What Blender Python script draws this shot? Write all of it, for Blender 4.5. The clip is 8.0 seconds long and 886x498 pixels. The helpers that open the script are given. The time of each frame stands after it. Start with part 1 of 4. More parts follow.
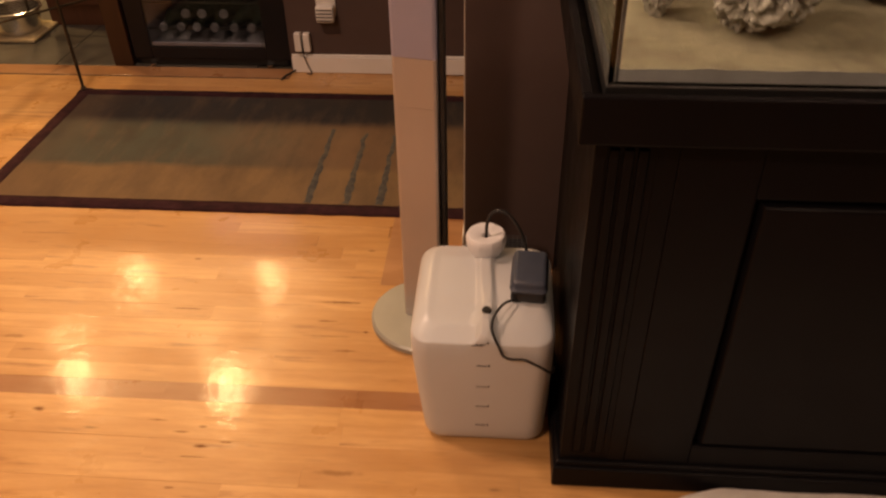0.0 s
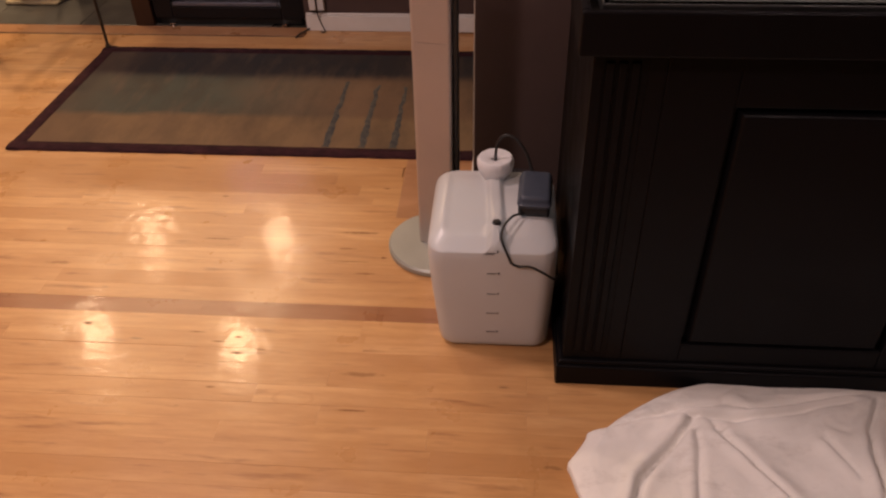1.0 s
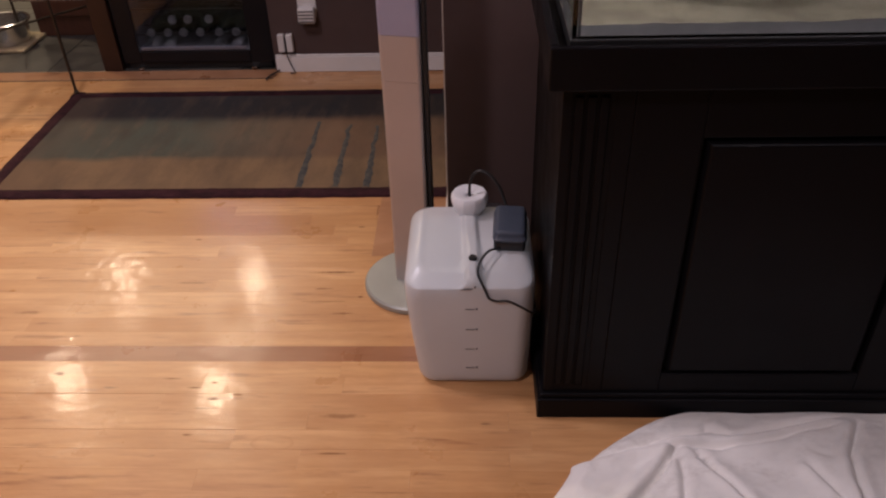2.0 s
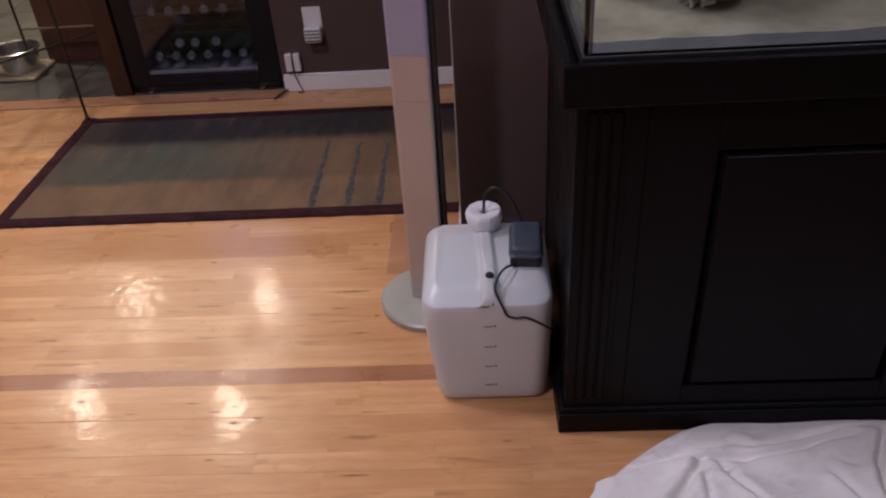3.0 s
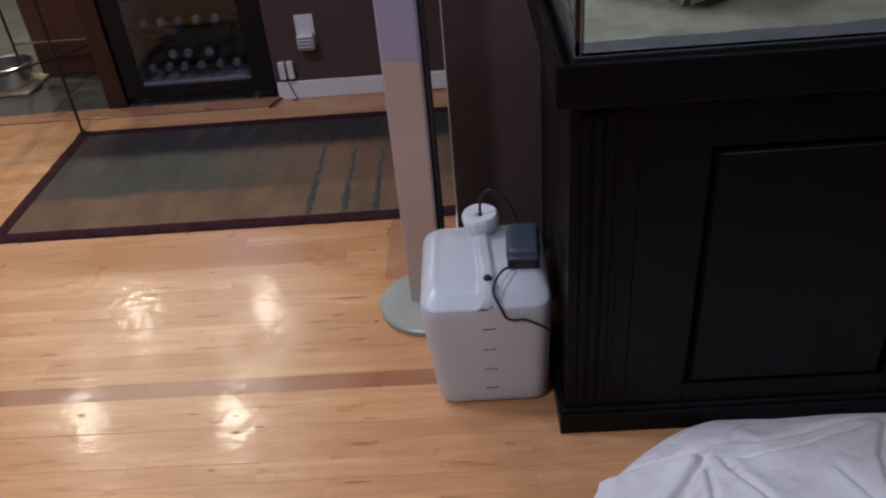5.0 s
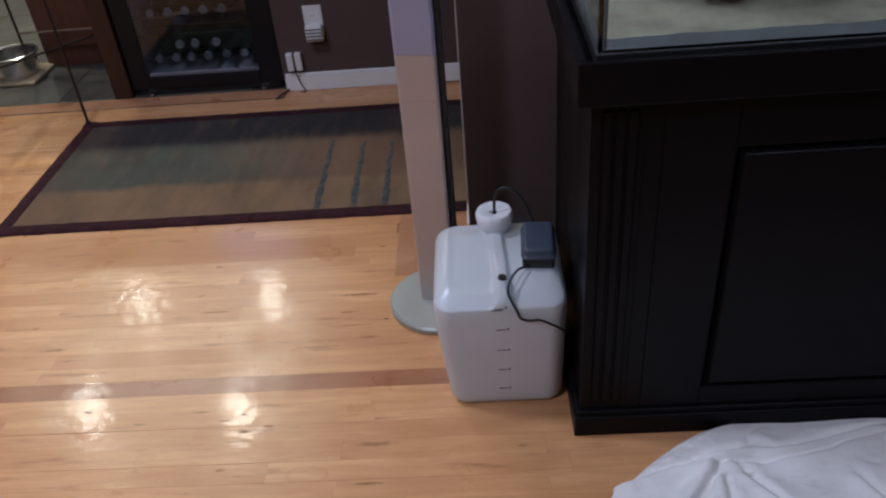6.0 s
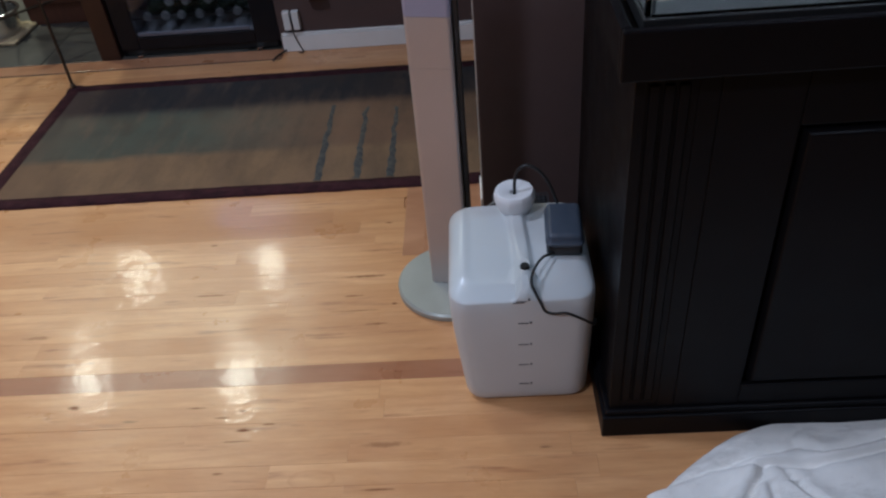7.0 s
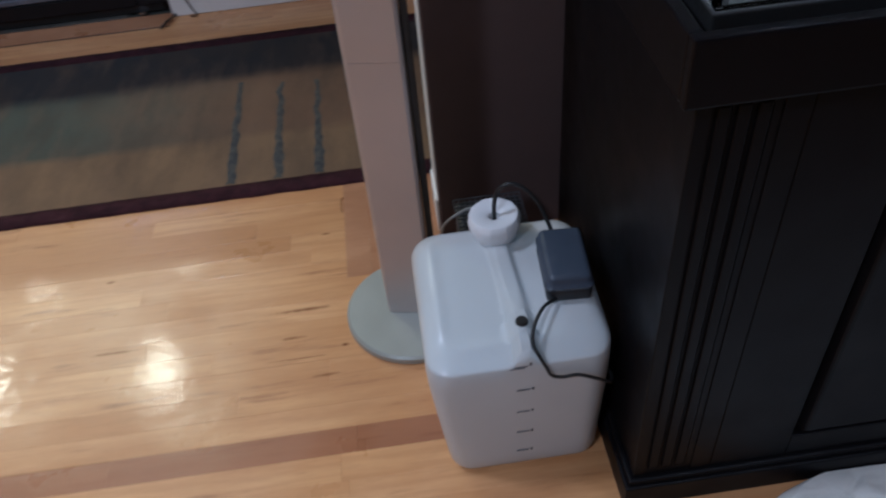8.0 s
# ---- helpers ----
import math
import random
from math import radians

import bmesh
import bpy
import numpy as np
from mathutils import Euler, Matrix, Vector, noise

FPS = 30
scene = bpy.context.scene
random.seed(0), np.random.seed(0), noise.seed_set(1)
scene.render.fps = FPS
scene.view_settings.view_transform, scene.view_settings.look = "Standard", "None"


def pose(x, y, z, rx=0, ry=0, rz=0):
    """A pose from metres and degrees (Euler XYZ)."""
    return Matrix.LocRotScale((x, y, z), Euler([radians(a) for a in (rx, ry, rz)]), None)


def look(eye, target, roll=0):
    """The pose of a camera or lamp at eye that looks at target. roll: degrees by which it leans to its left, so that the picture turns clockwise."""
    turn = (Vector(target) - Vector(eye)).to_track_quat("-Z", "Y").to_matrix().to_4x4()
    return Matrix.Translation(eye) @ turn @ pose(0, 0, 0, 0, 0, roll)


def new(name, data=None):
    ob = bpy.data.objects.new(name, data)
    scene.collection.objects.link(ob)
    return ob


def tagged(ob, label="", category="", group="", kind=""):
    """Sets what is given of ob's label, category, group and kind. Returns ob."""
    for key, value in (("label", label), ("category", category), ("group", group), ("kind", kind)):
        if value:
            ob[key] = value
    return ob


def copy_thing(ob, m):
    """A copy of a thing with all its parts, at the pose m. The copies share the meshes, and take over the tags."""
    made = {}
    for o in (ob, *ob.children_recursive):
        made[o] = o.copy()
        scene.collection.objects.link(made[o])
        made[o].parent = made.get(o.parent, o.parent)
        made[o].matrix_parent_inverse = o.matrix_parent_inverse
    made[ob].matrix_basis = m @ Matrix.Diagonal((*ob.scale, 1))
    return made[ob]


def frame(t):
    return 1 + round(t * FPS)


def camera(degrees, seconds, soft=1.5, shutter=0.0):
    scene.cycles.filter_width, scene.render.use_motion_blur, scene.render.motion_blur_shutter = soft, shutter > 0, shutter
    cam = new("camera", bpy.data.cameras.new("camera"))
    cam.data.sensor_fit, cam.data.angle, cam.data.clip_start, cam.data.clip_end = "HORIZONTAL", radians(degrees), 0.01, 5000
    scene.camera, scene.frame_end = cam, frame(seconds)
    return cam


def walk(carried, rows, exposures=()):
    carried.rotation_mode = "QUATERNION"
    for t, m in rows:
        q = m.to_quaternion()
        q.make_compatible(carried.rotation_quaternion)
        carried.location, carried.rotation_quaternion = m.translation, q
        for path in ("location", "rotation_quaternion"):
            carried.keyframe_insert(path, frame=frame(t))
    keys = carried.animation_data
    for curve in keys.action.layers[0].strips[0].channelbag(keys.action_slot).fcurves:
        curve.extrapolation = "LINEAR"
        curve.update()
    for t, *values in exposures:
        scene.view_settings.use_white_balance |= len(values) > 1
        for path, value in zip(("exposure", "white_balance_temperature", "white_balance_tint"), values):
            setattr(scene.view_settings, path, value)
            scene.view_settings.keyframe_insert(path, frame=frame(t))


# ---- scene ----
cam = camera(58.3, 8.0, soft=2.2, shutter=0.4)
PATH = [
    (0, (-0.116, -0.954, 1.251), (-0.252, 0.651, 0.065), -1.0),
    (0.2, (-0.12, -1.011, 1.256), (-0.257, 0.576, 0.046), -2.3),
    (0.5, (-0.16, -1.119, 1.255), (-0.219, 0.433, -0.005), 0.1),
    (1, (-0.126, -1.157, 1.245), (-0.265, 0.419, 0.022), -1.3),
    (1.5, (-0.112, -1.167, 1.248), (-0.239, 0.448, 0.076), -0.4),
    (1.7, (-0.117, -1.158, 1.246), (-0.213, 0.466, 0.083), -0.8),
    (2.8, (-0.145, -1.146, 1.257), (-0.245, 0.495, 0.12), -3.7),
    (3, (-0.142, -1.142, 1.262), (-0.243, 0.502, 0.128), -4.0),
    (3.5, (-0.137, -1.145, 1.263), (-0.24, 0.503, 0.135), -4.6),
    (4, (-0.134, -1.148, 1.263), (-0.237, 0.502, 0.138), -5.1),
    (4.5, (-0.136, -1.145, 1.263), (-0.233, 0.502, 0.132), -5.3),
    (4.7, (-0.137, -1.144, 1.262), (-0.233, 0.506, 0.136), -5.4),
    (5.8, (-0.148, -1.118, 1.26), (-0.254, 0.523, 0.122), -5.3),
    (6, (-0.16, -1.108, 1.259), (-0.267, 0.528, 0.114), -5.2),
    (6.5, (-0.186, -1.067, 1.246), (-0.319, 0.559, 0.09), -5.3),
    (7, (-0.196, -0.956, 1.218), (-0.306, 0.615, -0.015), -5.5),
    (7.2, (-0.199, -0.87, 1.204), (-0.301, 0.677, -0.059), -7.4),
    (7.5, (-0.221, -0.742, 1.206), (-0.342, 0.786, -0.078), -11.3),
    (7.7, (-0.229, -0.674, 1.178), (-0.316, 0.813, -0.156), -8.4),
    (8, (-0.261, -0.574, 1.145), (-0.191, 0.87, -0.237), -6.0),
]
EXPO = [
    (0.0, 0.27, 9750, 36), (0.5, 0.18, 8450, 37), (1.0, 0.10, 6850, 37), (1.5, 0.09, 6080, 33), (3.0, 0.11, 5170, 29),
    (3.5, 0.11, 4970, 27), (4.5, 0.11, 4780, 20), (6.0, 0.10, 4580, 16), (7.0, 0.08, 4480, 9), (8.0, 0.04, 4400, 9),
]
walk(cam, [(t, look(eye, target, roll)) for t, eye, target, roll in PATH], EXPO)

# ---- light ----
world = bpy.data.worlds.new("world")
scene.world = world
world.use_nodes = True
world.node_tree.nodes["Background"].inputs[0].default_value = (0.9, 0.8, 0.7, 1)
world.node_tree.nodes["Background"].inputs[1].default_value = 0.05

CEIL = 2.42
KITCHEN_LIGHTS = [(-2.80, 3.58), (-1.80, 3.60), (-2.78, 2.49), (-1.79, 2.44)]
# Added lamps out of view, placed to brighten jug, towel and near floor.
FILL_LIGHTS = [(-1.35, 0.35), (-1.40, -1.45), (1.0, -0.55)]
KITCHEN_POWER = 19.0
FILL_POWER = (15.0, 24.5, 3.8)
LAMP_COLOUR = (1.0, 0.88, 0.76)
KITCHEN_COLOUR = (1.0, 0.80, 0.42)


def ceiling_lamp(x, y, power, colour, size):
    data = bpy.data.lights.new("downlight_lamp", "AREA")
    data.shape, data.size, data.energy, data.color = "DISK", size, power, colour
    data.spread = radians(150)
    ob = new("downlight_lamp", data)
    ob.location = (x, y, CEIL - 0.012)
    return ob


for lx, ly in KITCHEN_LIGHTS:
    ceiling_lamp(lx, ly, KITCHEN_POWER, KITCHEN_COLOUR, 0.13)
for (lx, ly), watt in zip(FILL_LIGHTS, FILL_POWER):
    ceiling_lamp(lx, ly, watt, LAMP_COLOUR, 0.30)


# ---- materials ----
class Mat:
    """A node material with a few short-cuts."""

    def __init__(self, name, rough=0.5, metal=0.0, spec=0.5):
        self.m = bpy.data.materials.new(name)
        self.m.use_nodes = True
        self.t = self.m.node_tree
        self.b = self.t.nodes["Principled BSDF"]
        self.put("Roughness", rough)
        self.put("Metallic", metal)
        self.put("Specular IOR Level", spec)

    def put(self, key, value):
        self.b.inputs[key].default_value = value

    def node(self, kind, **values):
        n = self.t.nodes.new(kind)
        for key, value in values.items():
            n.inputs[key.replace("_", " ")].default_value = value
        return n

    def link(self, a, b):
        self.t.links.new(a, b)

    def coords(self, scale=(1, 1, 1), kind="Object", turn=(0, 0, 0)):
        tc = self.t.nodes.new("ShaderNodeTexCoord")
        mp = self.t.nodes.new("ShaderNodeMapping")
        mp.inputs["Scale"].default_value = scale
        mp.inputs["Rotation"].default_value = turn
        self.link(tc.outputs[kind], mp.inputs["Vector"])
        return mp.outputs["Vector"]

    def noise(self, vec, scale, detail=4.0, rough=0.55):
        n = self.node("ShaderNodeTexNoise", Scale=scale, Detail=detail, Roughness=rough)
        if vec is not None:
            self.link(vec, n.inputs["Vector"])
        return n.outputs["Fac"]

    def ramp(self, fac, stops):
        r = self.t.nodes.new("ShaderNodeValToRGB")
        e = r.color_ramp.elements
        while len(e) < len(stops):
            e.new(0.5)
        for el, (p, c) in zip(e, stops):
            el.position = p
            el.color = (*c, 1) if len(c) == 3 else c
        self.link(fac, r.inputs["Fac"])
        return r.outputs["Color"]

    def mix(self, fac, a, b, blend="MIX"):
        n = self.t.nodes.new("ShaderNodeMix")
        n.data_type, n.blend_type = "RGBA", blend
        for sock, v in ((n.inputs["Factor"], fac), (n.inputs["A"], a), (n.inputs["B"], b)):
            sock = [s for s in n.inputs if s.name == sock.name and s.enabled][0]
            if isinstance(v, (int, float)):
                sock.default_value = v
            elif isinstance(v, tuple):
                sock.default_value = (*v, 1)
            else:
                self.link(v, sock)
        return [s for s in n.outputs if s.enabled][0]

    def math(self, op, a, b=0.0):
        n = self.t.nodes.new("ShaderNodeMath")
        n.operation = op
        for sock, v in zip(n.inputs, (a, b)):
            if isinstance(v, (int, float)):
                sock.default_value = v
            else:
                self.link(v, sock)
        return n.outputs[0]

    def colour(self, c):
        if isinstance(c, tuple):
            self.b.inputs["Base Color"].default_value = (*c, 1)
        else:
            self.link(c, self.b.inputs["Base Color"])

    def bump(self, height, strength=0.2, distance=0.002):
        n = self.t.nodes.new("ShaderNodeBump")
        n.inputs["Strength"].default_value = strength
        n.inputs["Distance"].default_value = distance
        self.link(height, n.inputs["Height"])
        self.link(n.outputs["Normal"], self.b.inputs["Normal"])


def mottled(name, a, b, scale=8.0, rough=0.5, metal=0.0, bump=0.1, fine=120.0, spec=0.5, dist=0.001):
    """Paint, plastic or metal: two close colours in blotches, uneven gloss and a fine relief."""
    k = Mat(name, rough, metal, spec)
    v = k.coords()
    f = k.noise(v, scale, 5)
    k.colour(k.ramp(f, [(0.3, a), (0.7, b)]))
    r = k.ramp(k.noise(v, scale * 2.3, 3), [(0.3, (rough * 0.85,) * 3), (0.7, (min(1, rough * 1.15),) * 3)])
    k.link(r, k.b.inputs["Roughness"])
    k.bump(k.noise(v, fine, 3), bump, dist)
    return k.m


def floor_wood(name, light, mid, dark, turn=0.0, rough=0.30, knots=(), rings=(), ripples=()):
    """Varnished strip flooring: grain along the board, own tone for each board, streaks, knots and waves in the varnish."""
    k = Mat(name, rough, 0, 0.5)
    rnd = k.t.nodes.new("ShaderNodeObjectInfo").outputs["Random"]
    geo = k.t.nodes.new("ShaderNodeNewGeometry")
    off = k.t.nodes.new("ShaderNodeCombineXYZ")
    k.link(k.math("MULTIPLY", rnd, 37.0), off.inputs[0])
    k.link(k.math("MULTIPLY", rnd, 91.0), off.inputs[2])
    add = k.t.nodes.new("ShaderNodeVectorMath")
    k.link(geo.outputs["Position"], add.inputs[0])
    k.link(off.outputs[0], add.inputs[1])

    def along(stretch):
        mp = k.t.nodes.new("ShaderNodeMapping")
        mp.inputs["Rotation"].default_value = (0, 0, turn)
        mp.inputs["Scale"].default_value = (1.0, stretch, 1.0)
        k.link(add.outputs[0], mp.inputs["Vector"])
        return mp.outputs["Vector"]

    broad = k.noise(along(4.5), 2.6, 6, 0.62)
    grain = k.noise(along(14.0), 14.0, 6, 0.7)
    tone = k.ramp(rnd, [(0.0, dark), (0.2, mid), (0.55, light), (1.0, mid)])
    body = k.mix(k.ramp(broad, [(0.36, (0, 0, 0)), (0.64, (1, 1, 1))]), tone, dark)
    # cathedral figure: bent growth rings
    warp = k.node("ShaderNodeTexWave", Scale=2.2, Distortion=9.0, Detail=3.0)
    warp.inputs["Detail Scale"].default_value = 0.8
    warp.bands_direction = "Y"
    k.link(along(5.0), warp.inputs["Vector"])
    body = k.mix(k.math("MULTIPLY", k.ramp(warp.outputs["Fac"], [(0.5, (0, 0, 0)), (1.0, (1, 1, 1))]), 0.4), body, dark)
    body = k.mix(k.math("MULTIPLY", k.ramp(grain, [(0.5, (0, 0, 0)), (0.8, (1, 1, 1))]), 0.26), body, (0.20, 0.085, 0.03))
    # mineral streaks, flecks and small knots
    streak = k.noise(along(9.0), 4.5, 4, 0.6)
    body = k.mix(k.ramp(streak, [(0.60, (0, 0, 0)), (0.74, (0.6, 0.6, 0.6))]), body, (0.20, 0.065, 0.025))
    fleck = k.noise(along(4.0), 11.0, 2, 0.4)
    body = k.mix(k.ramp(fleck, [(0.76, (0, 0, 0)), (0.81, (0.5, 0.5, 0.5))]), body, (0.08, 0.035, 0.014))
    rough_edge = k.math("MULTIPLY", k.noise(geo.outputs["Position"], 60.0, 3), 0.7)

    def away(px, py, ra, rb):
        mp = k.t.nodes.new("ShaderNodeMapping")
        mp.inputs["Location"].default_value = (-px / ra, -py / rb, 0)
        mp.inputs["Scale"].default_value = (1 / ra, 1 / rb, 0)
        k.link(geo.outputs["Position"], mp.inputs["Vector"])
        ln = k.t.nodes.new("ShaderNodeVectorMath")
        ln.operation = "LENGTH"
        k.link(mp.outputs["Vector"], ln.inputs[0])
        return ln.outputs["Value"]

    pits = 0.0
    for kx, ky, ra, rb, deep in knots:
        d = k.math("ADD", away(kx, ky, ra, rb), rough_edge)
        mark = k.ramp(d, [(0.55, (deep,) * 3), (1.0, (0, 0, 0))])
        body = k.mix(mark, body, (0.14, 0.05, 0.02))
        pits = k.math("MAXIMUM", mark, pits)
    for kx, ky, ra, rb in rings:
        d = k.math("ADD", away(kx, ky, ra, rb), k.math("MULTIPLY", rough_edge, 0.4))
        body = k.mix(k.ramp(d, [(0.75, (0, 0, 0)), (0.98, (0.5, 0.5, 0.5)), (1.0, (0.5, 0.5, 0.5)), (1.25, (0, 0, 0))]), body, dark)
    k.colour(body)
    wave = k.t.nodes.new("ShaderNodeMapping")
    wave.inputs["Scale"].default_value = (1.0, 1.7, 1.0)
    k.link(geo.outputs["Position"], wave.inputs["Vector"])
    w1 = k.noise(wave.outputs["Vector"], 14.0, 2, 0.5)
    w2 = k.noise(along(10.0), 30.0, 3, 0.5)
    w3 = k.noise(geo.outputs["Position"], 48.0, 2, 0.5)
    h = k.math("ADD", k.math("ADD", w1, k.math("MULTIPLY", w3, 0.28)), k.math("MULTIPLY", w2, 0.16))
    for kx, ky, ra, rb, deep in ripples:
        wavy = k.noise(geo.outputs["Position"], 33.0, 1, 0.4)
        near = k.ramp(away(kx, ky, ra, rb), [(0.5, (1, 1, 1)), (1.0, (0, 0, 0))])
        h = k.math("ADD", h, k.math("MULTIPLY", k.math("MULTIPLY", wavy, near), deep))
    k.bump(h, 0.34, 0.0022)
    rr = k.ramp(k.noise(geo.outputs["Position"], 6.0, 5), [(0.3, (rough * 0.75,) * 3), (0.75, (rough * 1.7,) * 3)])
    k.link(rr, k.b.inputs["Roughness"])
    if knots:
        # no varnish left in the open grain
        k.link(k.math("MULTIPLY", k.math("SUBTRACT", 1.0, pits), 0.17), k.b.inputs["Coat Weight"])
        k.link(k.math("MULTIPLY", k.math("SUBTRACT", 1.0, pits), 0.5), k.b.inputs["Specular IOR Level"])
    k.put("Coat Weight", 0.17)
    k.put("Coat Roughness", 0.115)
    k.link(k.b.inputs["Normal"].links[0].from_socket, k.b.inputs["Coat Normal"])
    return k.m


# knots and dark dashes in the boards: place and half sizes
KNOTS = (
    (-1.068, 0.127, 0.024, 0.012, 0.85), (-0.448, 0.72, 0.022, 0.006, 0.8), (-0.415, 0.403, 0.013, 0.008, 0.85), (-0.705, 0.10, 0.016, 0.007, 0.7),
    (-0.49, 0.506, 0.10, 0.008, 0.75), (-0.515, 0.436, 0.045, 0.007, 0.6), (-0.50, 0.384, 0.11, 0.003, 0.7), (-0.45, 0.338, 0.05, 0.006, 0.6),
    (-0.86, 0.462, 0.085, 0.006, 0.6), (-0.804, 0.112, 0.04, 0.004, 0.8), (-0.745, 0.084, 0.03, 0.006, 0.7), (-0.695, 0.05, 0.034, 0.007, 0.9),
    (-0.646, 0.063, 0.03, 0.004, 0.7), (-0.705, 0.023, 0.06, 0.004, 0.7), (-0.41, 0.002, 0.09, 0.012, 0.5), (-0.722, -0.051, 0.02, 0.005, 0.7),
    (-0.417, -0.098, 0.06, 0.005, 0.7), (-0.90, 0.66, 0.020, 0.008, 0.6), (-1.24, 0.343, 0.06, 0.012, 0.45),
)
M_FLOOR = floor_wood("honey_floor_wood", (0.63, 0.356, 0.150), (0.585, 0.318, 0.126), (0.465, 0.230, 0.085), knots=KNOTS,
                     rings=((-0.541, -0.072, 0.052, 0.026),), ripples=((-1.06, 0.52, 0.20, 0.17, 1.15), (-0.69, 0.07, 0.09, 0.08, 0.4)))
M_FLOOR_DARK = floor_wood("brown_floor_wood", (0.365, 0.162, 0.071), (0.34, 0.148, 0.064), (0.29, 0.121, 0.051))
M_FLOOR_CROSS = floor_wood("cross_floor_wood", (0.45, 0.235, 0.115), (0.41, 0.21, 0.10), (0.34, 0.163, 0.074), radians(90))
M_SUBFLOOR = mottled("joint_filler", (0.44, 0.22, 0.09), (0.36, 0.18, 0.07), 30, 0.8)
M_BLACK = mottled("black_painted_wood", (0.0044, 0.0039, 0.0047), (0.0060, 0.0054, 0.0064), 6, 0.42, 0, 0.12, 90, 0.11)
M_BROWN = mottled("brown_wall_paint", (0.070, 0.043, 0.038), (0.078, 0.049, 0.043), 3, 0.75, 0, 0.25, 220)
M_WHITE = mottled("white_trim_paint", (0.72, 0.71, 0.68), (0.78, 0.77, 0.75), 9, 0.4, 0, 0.1, 60)
M_CEIL = mottled("ceiling_paint", (0.78, 0.76, 0.72), (0.82, 0.80, 0.76), 4, 0.9, 0, 0.3, 160)
M_SILVER = mottled("satin_aluminium", (0.455, 0.41, 0.385), (0.495, 0.445, 0.42), 5, 0.42, 0.5, 0.05, 300)
M_SILVER_BLUE = mottled("bluish_aluminium", (0.33, 0.32, 0.42), (0.36, 0.35, 0.46), 5, 0.5, 0.3, 0.05, 300)
M_BASE = mottled("silver_grey_paint", (0.325, 0.33, 0.295), (0.365, 0.37, 0.335), 9, 0.45, 0.25, 0.1, 200)
M_RUBBER = mottled("black_rubber", (0.010, 0.010, 0.010), (0.016, 0.016, 0.016), 30, 0.5)
M_PUMP = mottled("slate_grey_plastic", (0.046, 0.058, 0.084), (0.056, 0.069, 0.097), 30, 0.42, 0, 0.15, 400)
M_PUMP_DARK = mottled("charcoal_plastic", (0.012, 0.014, 0.017), (0.017, 0.019, 0.023), 30, 0.45)
M_INK = mottled("black_ink", (0.05, 0.05, 0.055), (0.16, 0.16, 0.17), 300, 0.6)
M_FRIDGE = mottled("gloss_black_enamel", (0.006, 0.006, 0.008), (0.009, 0.009, 0.011), 8, 0.4, 0, 0.1, 120, 0.25)
M_STEEL = mottled("stainless_steel", (0.55, 0.55, 0.56), (0.62, 0.62, 0.63), 8, 0.22, 1.0, 0.05, 90)
M_DULLSTEEL = mottled("dull_blue_steel", (0.11, 0.112, 0.14), (0.15, 0.153, 0.18), 8, 0.55, 0.2, 0.05, 90)
# Liner grey is paled to imitate the haze reflected in the door glass.
M_LINER_HAZE = mottled("grey_liner_haze", (0.23, 0.232, 0.235), (0.28, 0.282, 0.285), 8, 0.5)
M_IRON = mottled("dark_wrought_iron", (0.035, 0.026, 0.018), (0.055, 0.042, 0.03), 25, 0.5, 0.6, 0.3, 120)
M_CREAM = mottled("cream_plastic", (0.34, 0.27, 0.16), (0.42, 0.34, 0.21), 14, 0.5)
M_BOTTLE = mottled("dark_bottle_glass", (0.010, 0.016, 0.010), (0.016, 0.022, 0.014), 20, 0.12)
M_FOIL = mottled("bottle_foil", (0.12, 0.12, 0.12), (0.19, 0.186, 0.178), 40, 0.35, 0.2)
M_ADAPTER = mottled("white_plastic", (0.66, 0.65, 0.63), (0.72, 0.71, 0.69), 30, 0.4)
M_SLOT = mottled("dark_slot", (0.02, 0.02, 0.02), (0.04, 0.04, 0.04), 60, 0.7)
M_GREYCORD = mottled("grey_cord", (0.30, 0.30, 0.31), (0.36, 0.36, 0.37), 60, 0.5)
M_STONE = mottled("worktop_stone", (0.10, 0.08, 0.065), (0.16, 0.13, 0.10), 25, 0.25)


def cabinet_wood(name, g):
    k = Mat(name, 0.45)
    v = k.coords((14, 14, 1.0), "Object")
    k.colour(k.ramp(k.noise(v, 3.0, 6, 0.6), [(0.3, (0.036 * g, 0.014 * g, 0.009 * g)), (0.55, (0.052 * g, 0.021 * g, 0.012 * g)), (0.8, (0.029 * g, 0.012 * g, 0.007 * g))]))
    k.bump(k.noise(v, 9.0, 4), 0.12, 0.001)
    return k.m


# One wood twice: lightened for the lit cabinet, darkened for the shaded end panel.
M_WOOD_LIT = cabinet_wood("reddish_wood_lit", 1.7)
M_WOOD_SHADED = cabinet_wood("reddish_wood_shaded", 0.62)


def slate_tile():
    k = Mat("slate_tile", 0.38)
    rnd = k.t.nodes.new("ShaderNodeObjectInfo").outputs["Random"]
    g = k.t.nodes.new("ShaderNodeNewGeometry").outputs["Position"]
    f = k.noise(g, 5.0, 7, 0.62)
    c = k.ramp(f, [(0.3, (0.044, 0.042, 0.038)), (0.52, (0.068, 0.065, 0.058)), (0.75, (0.112, 0.104, 0.090))])
    c2 = k.mix(k.math("MULTIPLY", rnd, 0.4), c, (0.10, 0.096, 0.084))
    k.colour(c2)
    k.bump(k.noise(g, 22.0, 6), 0.35, 0.002)
    return k.m


M_TILE = slate_tile()


